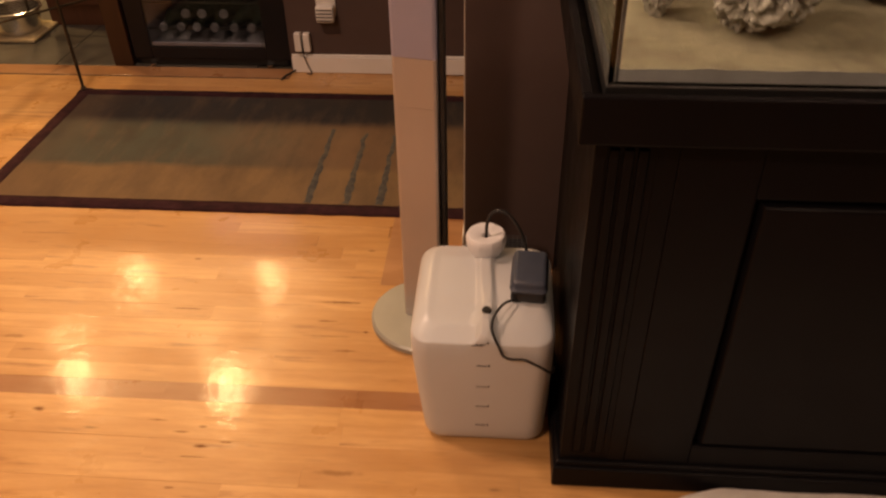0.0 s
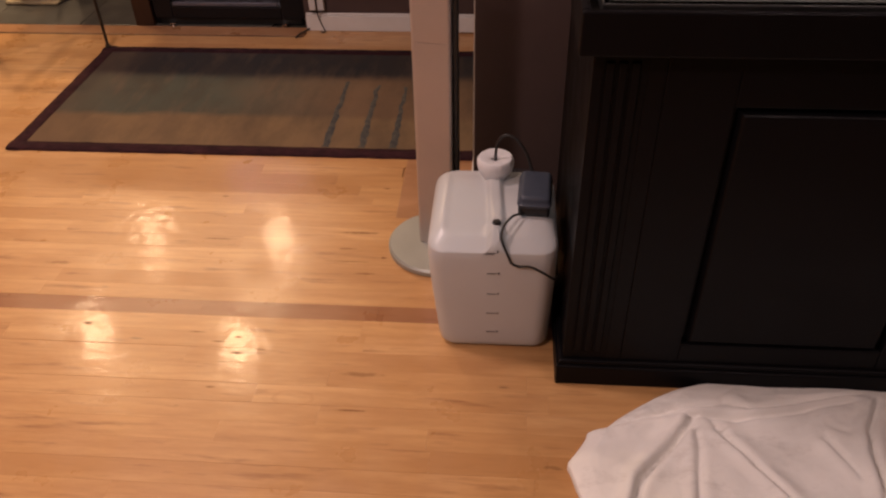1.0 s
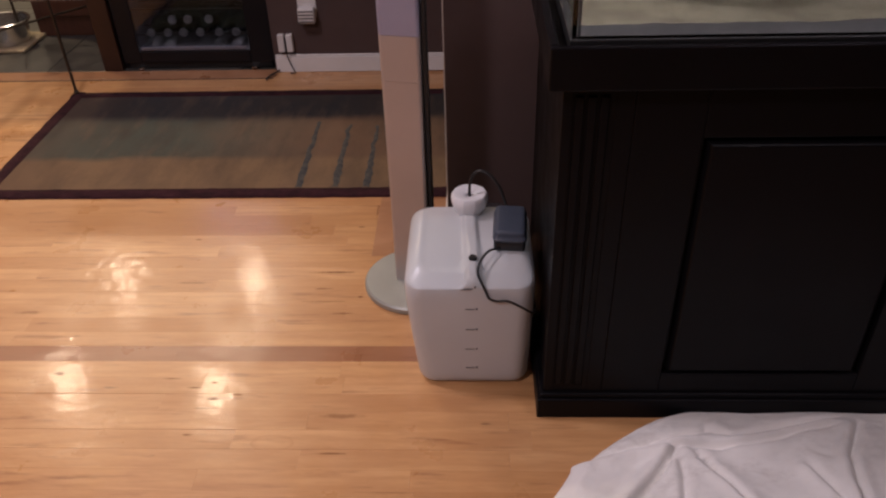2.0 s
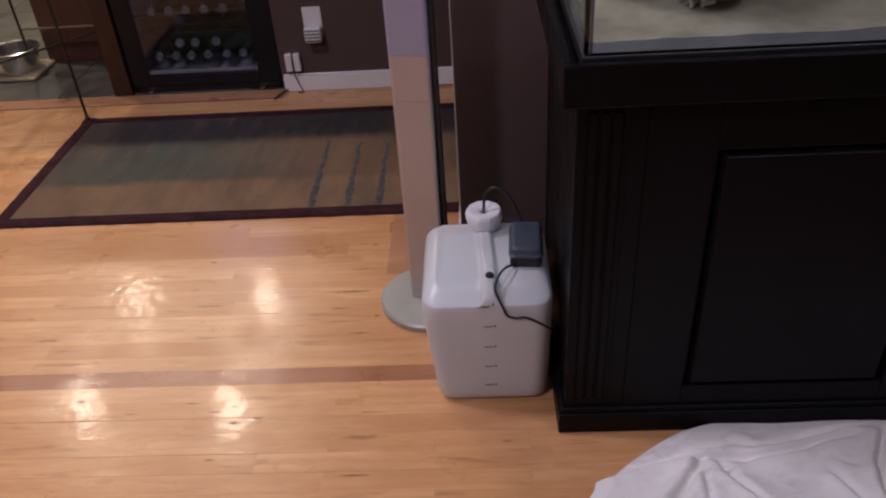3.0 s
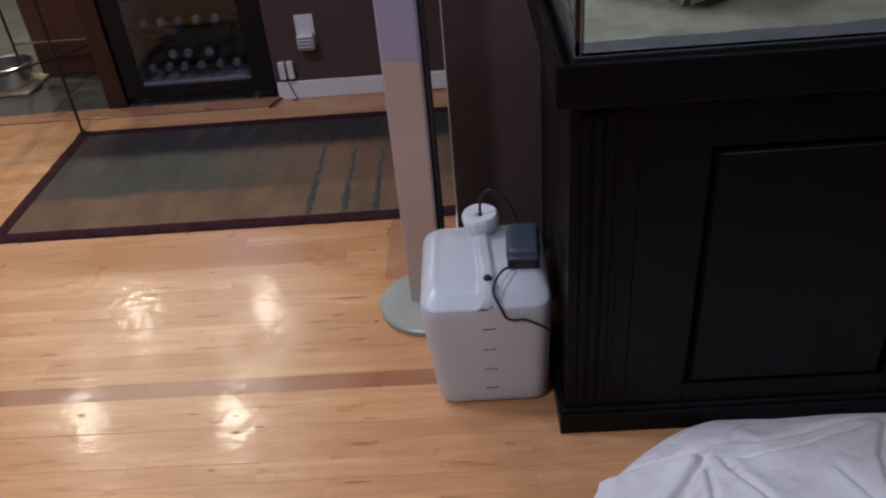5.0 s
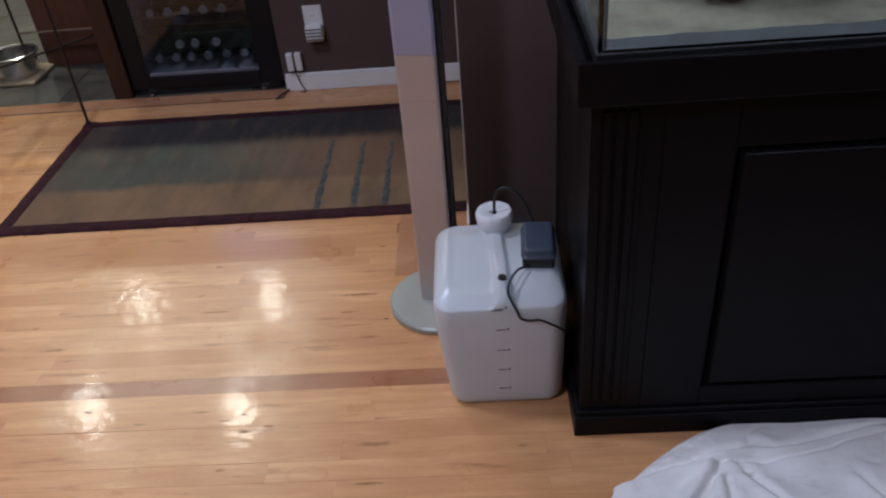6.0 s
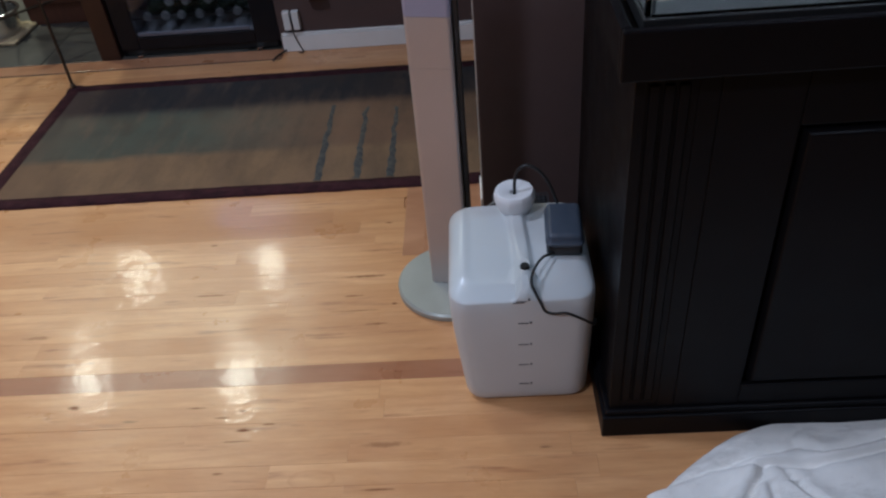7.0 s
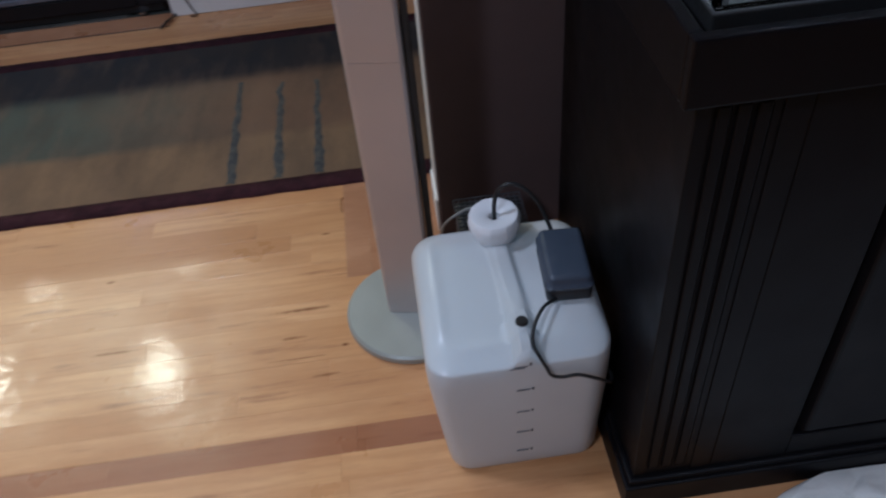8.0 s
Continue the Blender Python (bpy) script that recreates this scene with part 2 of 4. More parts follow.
def rug_pile():
    """Woven rug: soft bands of charcoal, moss and tan, washed into one another, with a ribbed pile."""
    k = Mat("woven_rug_pile", 0.95, 0, 0.1)
    tc = k.t.nodes.new("ShaderNodeTexCoord").outputs["Object"]
    sep = k.t.nodes.new("ShaderNodeSeparateXYZ")
    k.link(tc, sep.inputs[0])
    warp = k.noise(tc, 3.5, 5, 0.6)
    y = k.math("ADD", sep.outputs[1], k.math("MULTIPLY", k.math("SUBTRACT", warp, 0.5), 0.09))
    x = k.math("ADD", sep.outputs[0], k.math("MULTIPLY", k.math("SUBTRACT", warp, 0.5), 0.5))
    moss, tan, olive, coal = (0.074, 0.080, 0.064), (0.160, 0.096, 0.058), (0.200, 0.128, 0.070), (0.034, 0.034, 0.034)
    xf = k.node("ShaderNodeMapRange")
    for key, val in (("From Min", 0.55), ("From Max", 1.1)):
        xf.inputs[key].default_value = val
    k.link(x, xf.inputs["Value"])
    midband = k.mix(xf.outputs[0], moss, tan)
    near = k.node("ShaderNodeMapRange")
    for key, val in (("From Min", 0.225), ("From Max", 0.26)):
        near.inputs[key].default_value = val
    k.link(y, near.inputs["Value"])
    far = k.node("ShaderNodeMapRange")
    for key, val in (("From Min", 0.51), ("From Max", 0.56)):
        far.inputs[key].default_value = val
    k.link(y, far.inputs["Value"])
    c = k.mix(near.outputs[0], olive, midband)
    c = k.mix(far.outputs[0], c, coal)
    # moss wash over the left end and darker blotches
    blot = k.noise(k.coords((1.8, 0.8, 1.0)), 4.0, 7, 0.62)
    c = k.mix(k.ramp(blot, [(0.42, (0, 0, 0)), (0.70, (0.65, 0.65, 0.65))]), c, (0.066, 0.048, 0.035))
    pale = k.noise(k.coords((3.0, 0.8, 1.0)), 4.0, 6, 0.6)
    c = k.mix(k.ramp(pale, [(0.50, (0, 0, 0)), (0.74, (0.45, 0.45, 0.45))]), c, (0.185, 0.118, 0.074))
    # brown wash over the end of the runner
    end = k.node("ShaderNodeMapRange")
    for key, val in (("From Min", 0.42), ("From Max", 0.10)):
        end.inputs[key].default_value = val
    k.link(k.math("ADD", x, k.math("MULTIPLY", blot, 0.3)), end.inputs["Value"])
    c = k.mix(k.math("MULTIPLY", end.outputs[0], 0.55), c, (0.105, 0.062, 0.044))
    fine = k.noise(k.coords((160, 45, 1)), 3.0, 3)
    c = k.mix(k.math("MULTIPLY", fine, 0.3), c, (0.04, 0.034, 0.025))
    k.colour(c)
    k.bump(k.math("ADD", fine, k.math("MULTIPLY", blot, 0.8)), 0.6, 0.003)
    return k.m


M_RUG = rug_pile()
M_RUGEDGE = mottled("maroon_rug_border", (0.022, 0.009, 0.011), (0.046, 0.017, 0.020), 30, 0.95, 0, 0.7, 260, 0.1, 0.003)
M_RUGSTRIPE = mottled("blue_grey_rug_yarn", (0.040, 0.043, 0.046), (0.090, 0.082, 0.070), 60, 0.95, 0, 0.6, 300, 0.1, 0.003)


def jug_plastic(name, clear):
    """Milky plastic: mostly scatters, lets some light and sight through."""
    k = Mat(name, 0.27)
    v = k.coords()
    k.colour(k.ramp(k.noise(v, 9.0, 4), [(0.3, (0.83, 0.825, 0.815)), (0.7, (0.87, 0.865, 0.855))]))
    k.bump(k.noise(v, 26.0, 3), 0.12, 0.002)
    t = k.t.nodes
    tl, tp, m1, m2 = t.new("ShaderNodeBsdfTranslucent"), t.new("ShaderNodeBsdfTransparent"), t.new("ShaderNodeMixShader"), t.new("ShaderNodeMixShader")
    tl.inputs["Color"].default_value = (0.90, 0.90, 0.92, 1)
    m1.inputs[0].default_value = 0.22
    m2.inputs[0].default_value = clear
    k.link(k.b.outputs[0], m1.inputs[1])
    k.link(tl.outputs[0], m1.inputs[2])
    k.link(m1.outputs[0], m2.inputs[1])
    k.link(tp.outputs[0], m2.inputs[2])
    k.link(m2.outputs[0], t["Material Output"].inputs["Surface"])
    return k.m


M_JUG = jug_plastic("milky_plastic", 0.30)
M_CAP = mottled("white_cap_plastic", (0.74, 0.74, 0.75), (0.79, 0.79, 0.80), 20, 0.4)
M_WATER = mottled("clouded_water", (0.41, 0.53, 0.60), (0.45, 0.57, 0.64), 5, 0.5, 0, 0.0, 60, 0.2)


def towel_cloth():
    k = Mat("white_towelling", 0.95, 0, 0.1)
    v = k.coords()
    c = k.ramp(k.noise(v, 7.0, 5), [(0.3, (0.80, 0.785, 0.745)), (0.7, (0.87, 0.855, 0.815))])
    stain = k.ramp(k.noise(k.coords((1.0, 2.2, 1.0), "Object", (0, 0, 0.6)), 6.0, 8, 0.72), [(0.56, (0, 0, 0)), (0.70, (0.5, 0.5, 0.5))])
    k.colour(k.mix(stain, c, (0.50, 0.47, 0.43)))
    k.bump(k.noise(v, 420.0, 3), 0.6, 0.002)
    k.put("Sheen Weight", 0.2)
    return k.m


M_TOWEL = towel_cloth()


def sand():
    k = Mat("aragonite_sand", 0.9, 0, 0.2)
    v = k.coords()
    a = k.ramp(k.noise(v, 260.0, 3), [(0.3, (0.145, 0.138, 0.093)), (0.7, (0.225, 0.212, 0.148))])
    k.colour(k.mix(k.ramp(k.noise(v, 9.0, 6, 0.65), [(0.42, (0, 0, 0)), (0.66, (0.85, 0.85, 0.85))]), a, (0.085, 0.08, 0.055)))
    k.bump(k.noise(v, 300.0, 3), 0.8, 0.002)
    return k.m


M_SAND = sand()
M_SANDFRONT = mottled("pale_wet_sand", (0.135, 0.135, 0.13), (0.18, 0.18, 0.175), 14, 0.8, 0, 0.5, 400)
M_ROCK = mottled("pale_reef_rock", (0.24, 0.235, 0.20), (0.36, 0.35, 0.31), 22, 0.9, 0, 1.0, 60, 0.2, 0.006)


def pane(name, tint, rough=0.01, ior=1.45):
    k = Mat(name, rough)
    k.colour(tint)
    k.put("Transmission Weight", 1.0)
    k.put("IOR", ior)
    return k.m


M_GLASS = pane("aquarium_glass", (0.93, 0.97, 0.95))
M_DARKGLASS = pane("smoked_glass", (0.46, 0.465, 0.50), 0.05, 1.42)


def glow():
    k = Mat("lamp_diffuser", 0.5)
    k.colour((0.8, 0.8, 0.8))
    k.b.inputs["Emission Color"].default_value = (*LAMP_COLOUR, 1)
    k.put("Emission Strength", 6.0)
    return k.m


M_GLOW = glow()


# Glow for an unseen strip, added to brighten the inside of the cooler.
def cooler_fill():
    k = Mat("cooler_fill_glow", 0.5)
    k.colour((0.8, 0.85, 0.9))
    k.b.inputs["Emission Color"].default_value = (0.72, 0.82, 1.0, 1)
    k.put("Emission Strength", 14.0)
    return k.m


M_COOLER_FILL = cooler_fill()


# ---- building blocks ----
def thing(name, x=0.0, y=0.0, z=0.0, rz=0.0, label="", category="", group="", kind=""):
    ob = new(name)
    ob.matrix_world = pose(x, y, z, 0, 0, rz)
    ob.empty_display_size = 0.05
    return tagged(ob, label, category, group, kind)


def part(name, bm, material, parent=None, label="", smooth=None):
    """One mesh object out of a bmesh, under its thing."""
    me = bpy.data.meshes.new(name)
    bm.normal_update()
    bm.to_mesh(me)
    bm.free()
    me.materials.append(material)
    if smooth is not None:
        for p in me.polygons:
            p.use_smooth = True
        me.set_sharp_from_angle(angle=radians(smooth))
    ob = new(name, me)
    if parent is not None:
        ob.parent = parent
    if label:
        ob["label"] = label
    return ob


def box(x0, x1, y0, y1, z0, z1, bevel=0.0, bm=None, segs=2):
    """A box, bevelled, added to bm."""
    one = bmesh.new()
    bmesh.ops.create_cube(one, size=1.0)
    for v in one.verts:
        v.co = Vector(((x0 + x1) / 2 + v.co.x * (x1 - x0), (y0 + y1) / 2 + v.co.y * (y1 - y0), (z0 + z1) / 2 + v.co.z * (z1 - z0)))
    if bevel:
        bmesh.ops.bevel(one, geom=one.edges[:], offset=bevel, segments=segs, profile=0.5, affect="EDGES")
    return joined(bm, one)


def joined(bm, one):
    if bm is None:
        return one
    me = bpy.data.meshes.new("tmp")
    one.to_mesh(me)
    one.free()
    bm.from_mesh(me)
    bpy.data.meshes.remove(me)
    return bm


def extrude_profile(pts, z0, z1, bm=None, bevel=0.0):
    """An upright prism over a closed outline."""
    one = bmesh.new()
    lo = [one.verts.new((x, y, z0)) for x, y in pts]
    hi = [one.verts.new((x, y, z1)) for x, y in pts]
    n = len(pts)
    one.faces.new(lo[::-1])
    one.faces.new(hi)
    for i in range(n):
        one.faces.new((lo[i], lo[(i + 1) % n], hi[(i + 1) % n], hi[i]))
    bmesh.ops.recalc_face_normals(one, faces=one.faces[:])
    return joined(bm, one)


def lathe(profile, n=40, centre=(0, 0, 0), axis="z", bm=None):
    """A turned solid from (radius, height) pairs."""
    one = bmesh.new()
    rings = []
    for r, h in profile:
        if r < 1e-6:
            rings.append([one.verts.new((0, 0, h))])
        else:
            rings.append([one.verts.new((r * math.cos(2 * math.pi * i / n), r * math.sin(2 * math.pi * i / n), h)) for i in range(n)])
    for a, b in zip(rings, rings[1:]):
        for i in range(n):
            j = (i + 1) % n
            vs = [a[i % len(a)], a[j % len(a)], b[j % len(b)], b[i % len(b)]]
            vs = list(dict.fromkeys(vs))
            if len(vs) > 2:
                one.faces.new(vs)
    bmesh.ops.recalc_face_normals(one, faces=one.faces[:])
    for v in one.verts:
        x, y, z = v.co
        if axis == "y":
            v.co = (x, z, y)
        elif axis == "x":
            v.co = (z, y, x)
        v.co += Vector(centre)
    if axis != "z":
        bmesh.ops.recalc_face_normals(one, faces=one.faces[:])
    return joined(bm, one)


def smooth_line(pts, steps=8):
    """A rounded path through the points."""
    p = [Vector(q) for q in pts]
    p = [p[0] * 2 - p[1], *p, p[-1] * 2 - p[-2]]
    out = []
    for a, b, c, d in zip(p, p[1:], p[2:], p[3:]):
        for i in range(steps):
            t = i / steps
            out.append(0.5 * (2 * b + (c - a) * t + (2 * a - 5 * b + 4 * c - d) * t * t + (3 * b - a - 3 * c + d) * t ** 3))
    out.append(p[-2])
    return out


def sweep(pts, radius, n=8, bm=None):
    """A round rod or cord along a path."""
    one = bmesh.new()
    pts = [Vector(q) for q in pts]
    up = Vector((0.31, 0.17, 0.93))
    rings = []
    for i, q in enumerate(pts):
        d = (pts[min(i + 1, len(pts) - 1)] - pts[max(i - 1, 0)]).normalized()
        s = d.cross(up)
        if s.length < 0.05:
            s = d.cross(Vector((1, 0, 0)))
        s.normalize()
        w = s.cross(d).normalized()
        up = w
        rings.append([one.verts.new(q + radius * (math.cos(2 * math.pi * k / n) * s + math.sin(2 * math.pi * k / n) * w)) for k in range(n)])
    for a, b in zip(rings, rings[1:]):
        for k in range(n):
            one.faces.new((a[k], a[(k + 1) % n], b[(k + 1) % n], b[k]))
    one.faces.new(rings[0][::-1])
    one.faces.new(rings[-1])
    bmesh.ops.recalc_face_normals(one, faces=one.faces[:])
    return joined(bm, one)


def rounded_outline(hx, hy, r, n=10, sides=1):
    """A rectangle with round corners, anticlockwise, centred."""
    pts = []
    r = min(r, hx * 0.999, hy * 0.999)
    for cx, cy, a0 in ((hx - r, hy - r, 0), (-hx + r, hy - r, 90), (-hx + r, -hy + r, 180), (hx - r, -hy + r, 270)):
        for i in range(n + 1):
            a = radians(a0 + 90 * i / n)
            pts.append((cx + r * math.cos(a), cy + r * math.sin(a)))
    if sides > 1:
        # more points along the straight sides
        full = []
        for k, (p, q) in enumerate(zip(pts, pts[1:] + pts[:1])):
            full.append(p)
            if k % (n + 1) == n:
                full += [(p[0] + (q[0] - p[0]) * i / sides, p[1] + (q[1] - p[1]) * i / sides) for i in range(1, sides)]
        return full
    return pts


# ---- the shell ----
WX0, WX1, WY0, WY1 = -4.3, 2.7, -3.2, 5.0
WALL_Y = 1.857     # low wall behind the rug
TILE_Y = 1.878     # where the tiles begin
PLANK = 0.0512

floor = part("floor", box(WX0, WX1, WY0, TILE_Y, -0.06, -0.004), M_SUBFLOOR)
tagged(floor, "varnished honey-coloured strip wood floor", "floor", kind="structure")
tile_floor = part("tile_floor", box(WX0, WX1, TILE_Y + 0.001, WY1, -0.06, -0.006), mottled("grout", (0.045, 0.046, 0.038), (0.06, 0.06, 0.05), 40, 0.9))
tagged(tile_floor, "grey-green slate tile floor of the kitchen", "floor", kind="structure")

ceiling = part("ceiling", box(WX0, WX1, WY0, WY1, CEIL, CEIL + 0.12), M_CEIL)
tagged(ceiling, "plain white painted ceiling", "ceiling", kind="structure")
for nm, b in (("wall_west", (WX0 - 0.12, WX0, WY0, WY1)), ("wall_east", (WX1, WX1 + 0.12, WY0, WY1)),
              ("wall_south", (WX0 - 0.12, WX1 + 0.12, WY0 - 0.12, WY0)), ("wall_north", (WX0 - 0.12, WX1 + 0.12, WY1, WY1 + 0.12))):
    tagged(part(nm, box(*b, -0.06, CEIL + 0.12), M_BROWN), "plain dark brown painted wall", "wall", kind="structure")

# brown partition behind the aquarium, with a white end casing
PX, PY0, PY1 = -0.198, 0.665, 0.775
partition = part("wall_partition", box(PX, WX1, PY0, PY1, 0, CEIL, 0.003), M_BROWN)
tagged(partition, "dark brown painted partition wall behind the aquarium", "wall", kind="structure")
trim_end = part("trim_casing", box(PX - 0.003, PX - 0.0003, PY0 + 0.006, PY1 + 0.004, 0.088, CEIL, 0.0008), M_WHITE)
tagged(trim_end, "white painted casing on the wall end", "trim", kind="structure")
plinth = part("trim_plinth", box(PX - 0.007, PX - 0.0005, PY0 + 0.014, PY1 + 0.010, 0, 0.087, 0.002), M_WHITE)
tagged(plinth, "white painted plinth block under the casing", "trim", kind="structure")

# low brown wall of the kitchen counter
low = part("wall_counter", box(-0.922, WX1, WALL_Y, WALL_Y + 0.12, 0, 0.90), M_BROWN)
tagged(low, "dark brown painted low wall under the counter", "wall", kind="structure")
bb = box(-0.915, WX1, WALL_Y - 0.014, WALL_Y - 0.0005, 0.002, 0.062)
box(-0.915, WX1, WALL_Y - 0.010, WALL_Y - 0.0005, 0.0622, 0.072, 0.003, bb)
tagged(part("baseboard", bb, M_WHITE), "white painted baseboard along the brown wall", "baseboard", kind="structure")
# Out of view; left overhang and side slab are added to shade the threshold.
worktop = part("worktop", box(-1.98, WX1, WALL_Y - 0.05, 2.48, 0.902, 0.94, 0.006), M_STONE)
shade_top = part("worktop_side", box(-2.12, -1.9803, 2.262, 2.485, 0.902, 0.94, 0.006), M_STONE)
tagged(shade_top, "unseen dark stone slab over the side cabinet, added to shade the floor", "worktop", kind="structure")
tagged(worktop, "dark stone worktop over the counter, its left overhang added to shade the floor", "worktop", kind="structure")
thr = part("threshold", box(-3.6, -0.918, 1.787, 1.869, -0.003, 0.0035, 0.001), M_FLOOR_CROSS)
# Solid dark strip that imitates the shade in the gap before the threshold.
part("joint", box(-3.6, -0.92, 1.7825, 1.7868, -0.003, 0.0012), M_SLOT, thr, "dark strip in place of the shade in the open joint")
tagged(thr, "honey-coloured wooden threshold strip before the tiles", "threshold", kind="structure")


# ---- ceiling lights ----
def downlight(x, y, r, label):
    e = thing("ceiling_light", x, y, CEIL, 0, label, "ceiling light", "recessed ceiling lights")
    part("trim_ring", lathe([(r + 0.001, -0.002), (r + 0.005, -0.007), (r + 0.023, -0.006), (r + 0.028, -0.001), (r + 0.028, 0.0), (r + 0.001, 0.0)], 32), M_WHITE, e, smooth=40)
    part("diffuser", lathe([(0.0, -0.0015), (r, -0.0015), (r, 0.0), (0.0, 0.0)], 32), M_GLOW, e, "glowing frosted diffuser")


for lx, ly in KITCHEN_LIGHTS:
    downlight(lx, ly, 0.067, "round white recessed ceiling light, switched on")
# Fixtures of the added lamps, also unseen.
for lx, ly in FILL_LIGHTS:
    downlight(lx, ly, 0.152, "wide round white ceiling light, unseen, added to brighten the room")


# ---- aquarium and its stand ----
def aquarium_stand():
    W, D = 1.25, 0.52
    e = thing("aquarium_stand", 0, 0, 0, 0, "black painted wooden aquarium stand with framed panel doors", "cabinet")
    part("carcass", box(0.014, W - 0.014, 0.034, D, 0.0, 0.742), M_BLACK, e)
    # plinth with a stepped moulding
    p = box(0.0, W, 0.0, D, 0.0, 0.052, 0.003)
    box(0.005, W - 0.005, 0.005, D, 0.0525, 0.064, 0.004, p)
    part("plinth", p, M_BLACK, e)
    # top rail: a raised lip round a sunk ledge
    t = box(-0.014, W + 0.014, -0.020, -0.006, 0.737, 0.807, 0.003)
    for a, b in ((-0.014, 0.0), (W, W + 0.014)):
        box(a, b, -0.0062, D + 0.002, 0.737, 0.807, 0.003, t)
    part("top_rail", t, M_BLACK, e)
    part("ledge", box(0.0004, W - 0.0004, -0.0056, D, 0.7425, 0.780), M_BLACK, e)
    # corner posts with three half-round reeds
    for x0, first in ((0.013, 0.040), (W - 0.013 - 0.115, W - 0.080)):
        post = part("corner_post", box(x0, x0 + 0.115, 0.0140, 0.0335, 0.065, 0.736, 0.001), M_BLACK, e)
        for side in (x0, x0 + 0.0855) if first < 0.1 else (x0, x0 + 0.092):
            part("post_edge", box(side, side + (0.0165 if side == x0 else 0.0295) - 0.0005, 0.0123, 0.0138, 0.0655, 0.7355, 0.0006), M_BLACK, post)
        for k in range(3):
            c = first + 0.020 * k
            part("reed", box(c - 0.0075, c + 0.0075, 0.0106, 0.0138, 0.085, 0.716, 0.0028, segs=3), M_BLACK, post)
    # doors: thick stiles and rails round a raised panel in a deep groove
    for x0, x1, w in ((0.1283, 0.745, 0.1147), (0.7453, 1.1217, 0.09)):
        xa, xb = x0 + w, x1 - w
        d = part("door", box(x0 + 0.004, x1 - 0.004, 0.0305, 0.0335, 0.076, 0.728), M_BLACK, e)
        part("stile", box(x0, xa, 0.0125, 0.0302, 0.066, 0.7365, 0.002), M_BLACK, d)
        part("stile", box(xb, x1, 0.0125, 0.0302, 0.066, 0.7365, 0.002), M_BLACK, d)
        part("rail", box(xa + 0.0003, xb - 0.0003, 0.0125, 0.0302, 0.640, 0.7365, 0.002), M_BLACK, d)
        part("rail", box(xa + 0.0003, xb - 0.0003, 0.0125, 0.0302, 0.066, 0.114, 0.002), M_BLACK, d)
        q = bmesh.new()
        loops = []
        for inset, yy in ((0.001, 0.0300), (0.008, 0.0300), (0.0155, 0.0135), (0.0180, 0.0112), (0.0215, 0.0105)):
            a, b, c, g = xa + inset, xb - inset, 0.1145 + inset * 0.6, 0.6395 - inset * 0.8
            loops.append([q.verts.new(v) for v in ((a, yy, c), (b, yy, c), (b, yy, g), (a, yy, g))])
        for a, b in zip(loops, loops[1:]):
            for i in range(4):
                q.faces.new((a[i], a[(i + 1) % 4], b[(i + 1) % 4], b[i]))
        q.faces.new(loops[-1])
        part("raised_panel", q, M_BLACK, d)
    return e


aquarium_stand()

TX0, TX1, TY0, TY1, TZ = 0.022, 1.228, 0.028, 0.505, 0.8025


def aquarium():
    e = thing("aquarium", 0, 0, TZ, 0, "clear glass aquarium on the black stand", "aquarium")
    g = 0.008
    H = 0.52
    part("base_trim", box(TX0 - 0.003, TX1 + 0.003, TY0 - 0.003, TY1 + 0.003, -0.0223, -0.0004, 0.002), M_RUBBER, e, "black plastic base trim")
    part("bottom_pane", box(TX0 + 0.009, TX1 - 0.009, TY0 + 0.009, TY1 - 0.009, 0, 0.002), M_GLASS, e).visible_shadow = False
    for b in ((TX0, TX1, TY0, TY0 + g), (TX0, TX1, TY1 - g, TY1), (TX0, TX0 + g, TY0 + g + 0.001, TY1 - g - 0.001), (TX1 - g, TX1, TY0 + g + 0.001, TY1 - g - 0.001)):
        part("pane", box(*b, 0.0, H, 0.0008), M_GLASS, e).visible_shadow = False
    for x, y in ((TX0 + g + 0.003, TY0 + g + 0.003), (TX1 - g - 0.003, TY0 + g + 0.003), (TX0 + g + 0.003, TY1 - g - 0.003), (TX1 - g - 0.003, TY1 - g - 0.003)):
        part("silicone_seam", box(x - 0.0025, x + 0.0025, y - 0.0025, y + 0.0025, 0.002, H - 0.01, 0.001), M_SLOT, e, "dark silicone corner seam")
    return e


aquarium()


def sand_height(x, y):
    return 0.019 + 0.006 * noise.noise((x * 7, y * 7, 1)) + 0.003 * noise.noise((x * 30, y * 30, 4))


